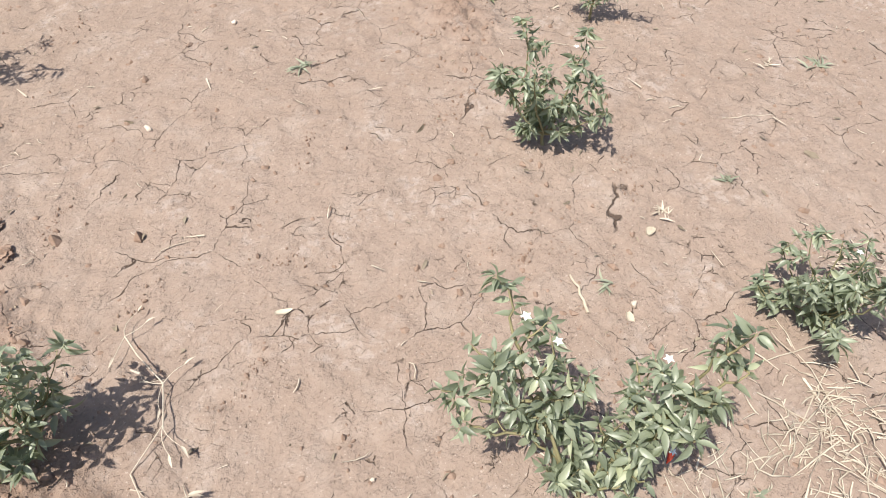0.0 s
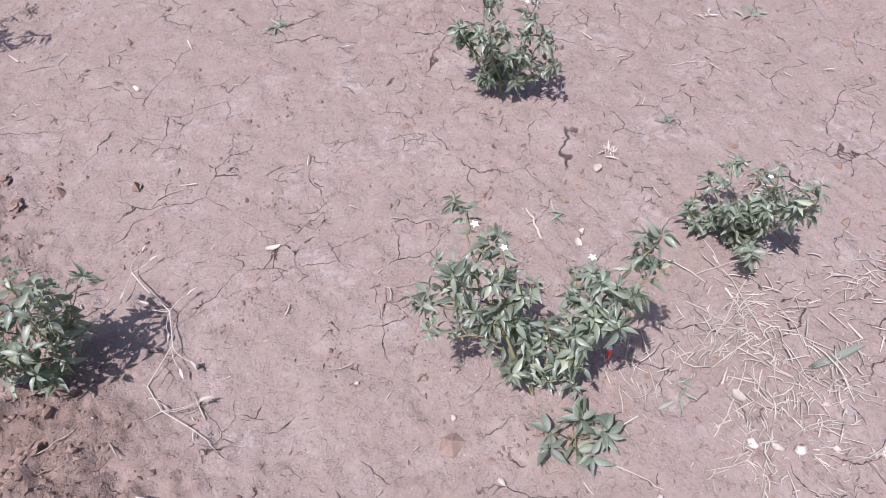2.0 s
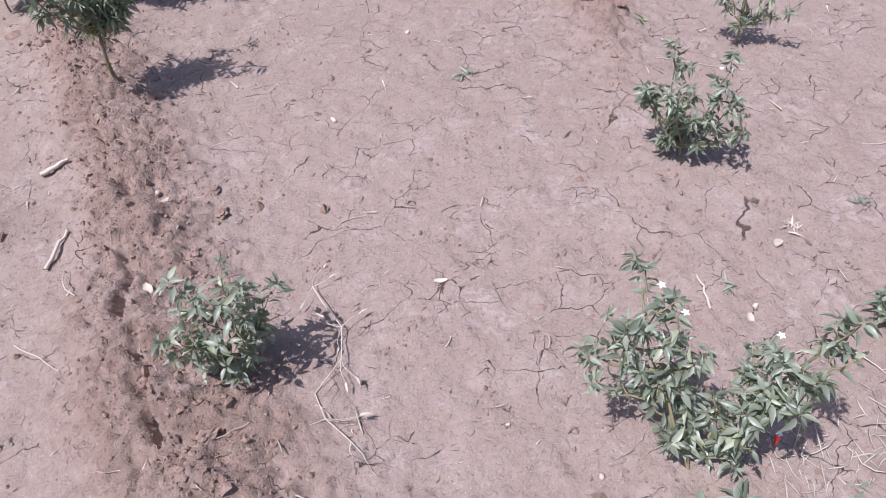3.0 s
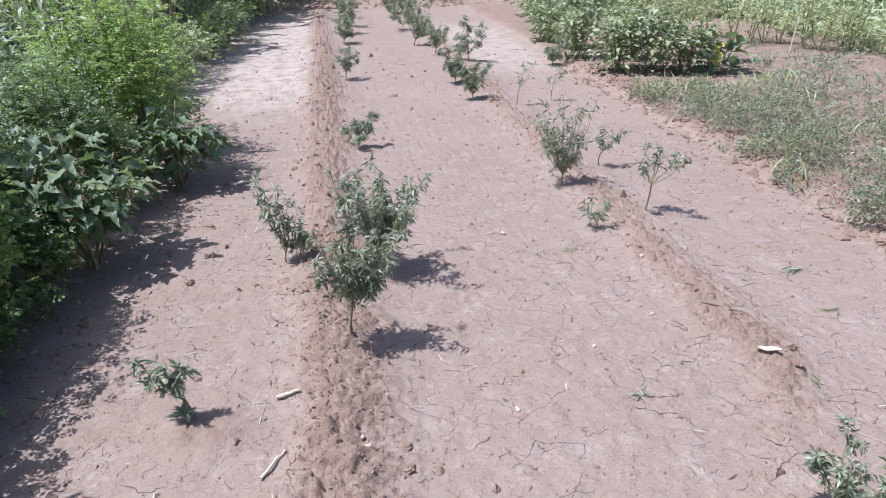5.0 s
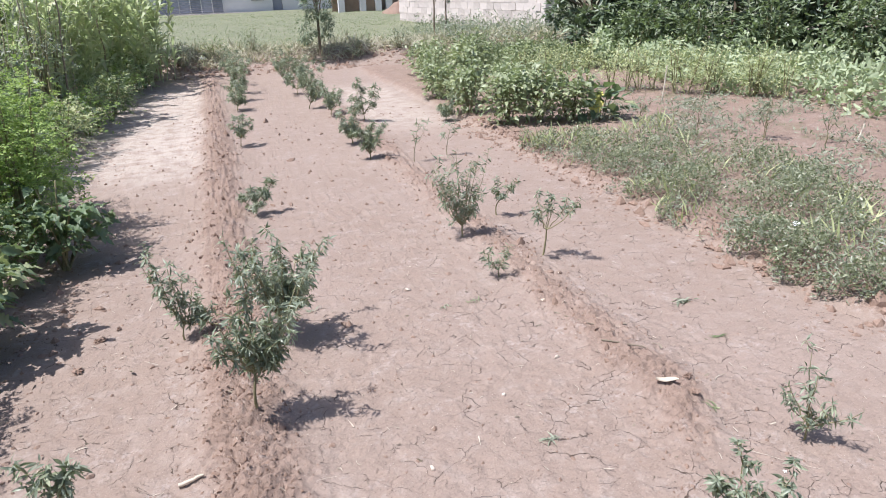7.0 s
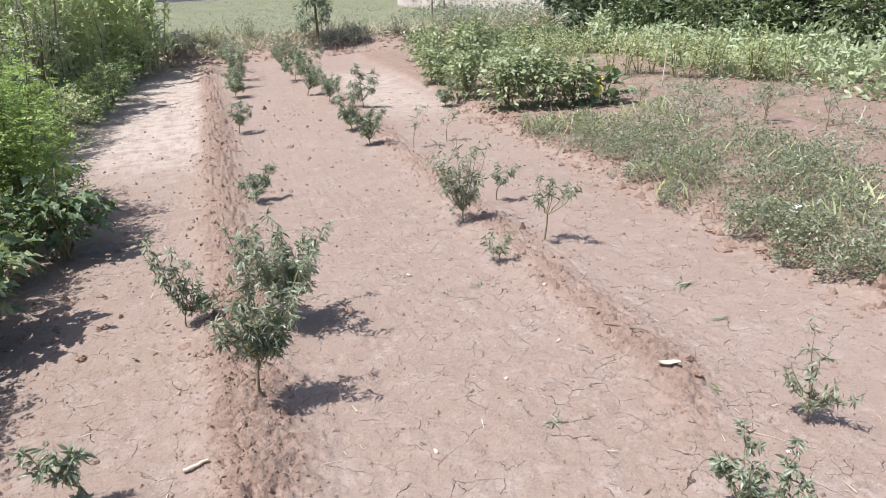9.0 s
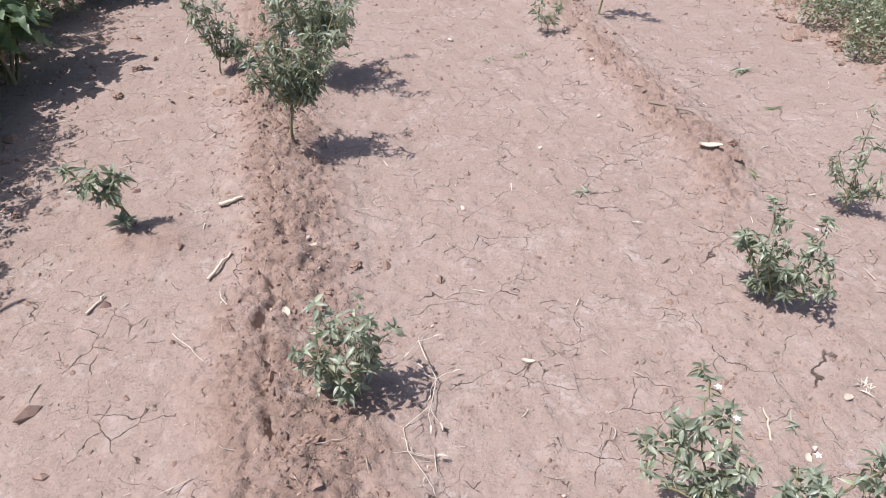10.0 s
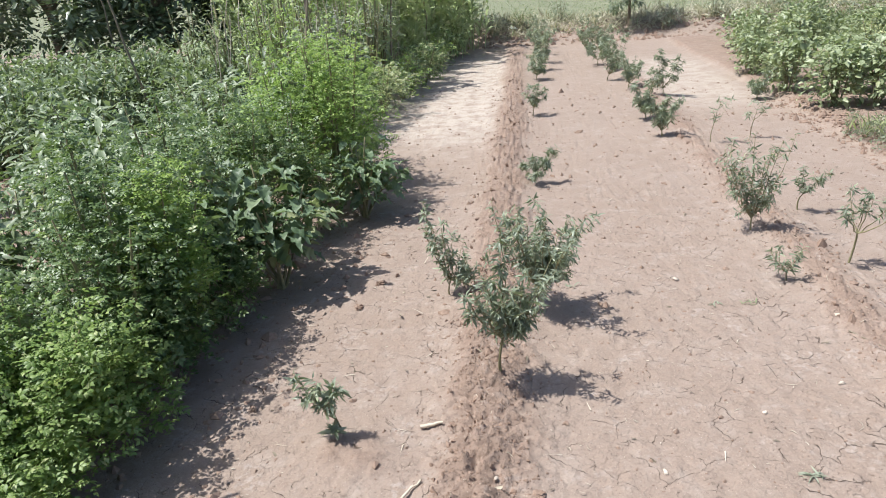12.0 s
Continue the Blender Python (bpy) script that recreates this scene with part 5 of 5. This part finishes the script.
for k, (x0, y0, x1, y1, r, mat) in enumerate(((-0.24, 1.80, -0.16, 1.81, 0.011, HUSK), (-0.27, 1.42, -0.2, 1.52, 0.008, HUSK), (-0.07, 1.27, 0.06, 1.34, 0.006, STRAW), (-0.36, 1.22, -0.27, 1.08, 0.003, STRAW), (-0.05, 0.74, 0.06, 0.74, 0.0025, STRAW), (-0.02, 0.71, 0.08, 0.69, 0.002, POLE), 
                                          (1.03, 0.53, 1.07, 0.62, 0.005, HUSK), (1.02, 0.15, 1.2, 0.10, 0.0035, STRAW), (1.15, 0.22, 1.2, 0.0, 0.003, STRAW), (1.1, 0.12, 1.35, 0.18, 0.003, STRAW), (1.2, 0.05, 1.32, 0.3, 0.0028, STRAW), (0.95, 0.0, 1.12, 0.05, 0.0025, STRAW), (1.22, 0.25, 1.42, 0.16, 0.003, STRAW), (0.7, 0.1, 0.72, -0.02, 0.0025, STRAW), (0.76, 0.1, 0.8, 0.0, 0.0025, STRAW),
                                          (1.55, 1.35, 1.75, 1.15, 0.0018, STRAW), (1.75, 0.75, 1.87, 0.68, 0.002, STRAW), (-0.6, 1.35, -0.56, 1.42, 0.006, HUSK), (1.5, 2.1, 1.62, 1.95, 0.006, POLE), (1.45, 2.45, 1.55, 2.25, 0.005, POLE))):
    z0, z1 = zat(x0, y0) + r, zat(x1, y1) + r
    stick("dry_twig", (x0, y0, z0), (x1, y1, z1), r * (0.5 if mat is STRAW else 0.7), mat, "dry broken plant stalk lying on the soil", "twig", "loose dry stalks", 900 + k, 0.0016)


def dry_plant():
    """An uprooted, bleached weed: a lying stem with side twigs and curled dry leaves."""
    rng = np.random.default_rng(61)
    ob = thing("dead_weed", (0.2, 0.62, zat(0.2, 0.62)), "bleached dead branching weed lying on soil", "weed")
    way = np.array([(0.088, 0.401, 0.012), (0.091, 0.342, 0.018), (0.105, 0.262, 0.012), (0.073, 0.181, 0.02), (-0.005, 0.136, 0.012), (-0.007, 0.07, 0.016), (0.02, 0.004, 0.008), (0.03, -0.03, 0.006)])
    part("stem", mesh_of("stem", *tube(way, np.linspace(0.0015, 0.0008, 8), 6), STRAW), ob)
    for k in range(15):
        p = way[rng.integers(0, 8)]
        a = rng.uniform(0, 6.28)
        e = p + np.array([math.cos(a), math.sin(a), 0.1]) * rng.uniform(0.025, 0.07)
        e[2] = max(0.006, e[2] - 0.004)
        part("twig", mesh_of("twig", *tube(bend(p, e, rng.normal(0, 0.006, 3) * np.array([1, 1, 0.3]), 5), np.linspace(0.0009, 0.0005, 5), 5), STRAW), ob)
        part("dry_leaf", mesh_of("dry_leaf", *leaf_cloud(e[None], np.array([[math.cos(a), math.sin(a), 0.1]]), [rng.uniform(0.014, 0.028)], leaf_shape(0.22, 0.3, 0.5, 0.4, 0, 4), rng, 0.4), STRAW), ob)


dry_plant()


def crumb_rows():
    """Thin broken lines of darker crumbs left by drying puddles and hoofs."""
    rng = np.random.default_rng(62)
    pieces = []
    for x, y, a, ln, n in ((0.42, 0.80, 0.2, 0.14, 70), (0.62, 1.02, -0.8, 0.16, 60), (0.28, 1.42, 0.4, 0.1, 40), (0.85, 1.3, 0.9, 0.2, 50), (0.35, 1.1, 0.1, 0.12, 40), (0.5, 0.55, 1.2, 0.1, 30), (1.25, 1.2, 0.3, 0.2, 70), (1.05, 0.72, -0.5, 0.15, 50), (0.6, 2.2, 0.3, 0.3, 50), (1.4, 0.75, 0.8, 0.2, 70), (-0.7, 1.9, 0.4, 0.3, 60), (-0.9, 2.4, 1.2, 0.3, 60), (-0.95, 3.1, 1.3, 0.5, 90)):
        t = rng.uniform(-0.5, 0.5, n) * ln
        px = x + t * math.cos(a) + rng.normal(0, 0.012, n)
        py = y + t * math.sin(a) + 0.02 * np.sin(t * 60) + rng.normal(0, 0.008, n)
        r = rng.gamma(2.0, 0.0009, n).clip(0.0007, 0.006)
        z = ground_z(px, py)
        for k in range(n):
            v, f = LUMPS[k % 5]
            pieces.append((v * r[k] + np.array([px[k], py[k], z[k] + r[k] * 0.3]), f))
    tagged(new("crumb_rows", mesh_of("crumb_rows", *joined(*pieces), CLOD, False)), "thin broken lines of dark soil crumbs", "earth", "", "stuff")


crumb_rows()


def tuft(at, label, n, ln, seed, mat=GREYLEAF):
    rng = np.random.default_rng(seed)
    a = rng.uniform(0, 6.28, n)
    d = np.stack([np.cos(a), np.sin(a), rng.uniform(0.1, 0.8, n)], -1)
    p = np.stack([rng.normal(0, ln * 0.35, n), rng.normal(0, ln * 0.15, n), np.full(n, 0.002)], -1)
    return solid("weed_tuft", mesh_of("weed_tuft", *leaf_cloud(p, d, ln * rng.uniform(0.5, 1.1, n), leaf_shape(0.16, 0.5, 0.3, 0.35, 0, 3), rng, 0.4), mat), pose(at[0], at[1], zat(*at)), label, "weed", "small weeds on the beds")


for k, (x, y, n, ln, mat) in enumerate(((1.0, 1.60, 22, 0.04, GREYLEAF), (1.56, 0.6, 16, 0.035, GREYLEAF), (1.37, 0.62, 14, 0.035, STRAW), (1.12, 0.56, 8, 0.04, GREYLEAF), (2.17, 0.73, 16, 0.05, GREYLEAF), (2.05, 0.82, 12, 0.035, STRAW), (2.1, 2.35, 24, 0.06, GREYLEAF), (2.05, 2.0, 8, 0.05, COVER), (1.65, 1.55, 14, 0.05, COVER), (1.0, 2.75, 8, 0.05, GREYLEAF), (1.15, 2.75, 8, 0.05, COVER), (0.98, 0.1, 10, 0.04, GREYLEAF), (1.15, -0.22, 14, 0.025, STRAW), (0.35, 2.95, 8, 0.04, GREYLEAF))):
    tuft((x, y), "small withered weed lying flat on soil" if mat is not COVER else "small green grass tuft on soil", n, ln, 800 + k, mat)
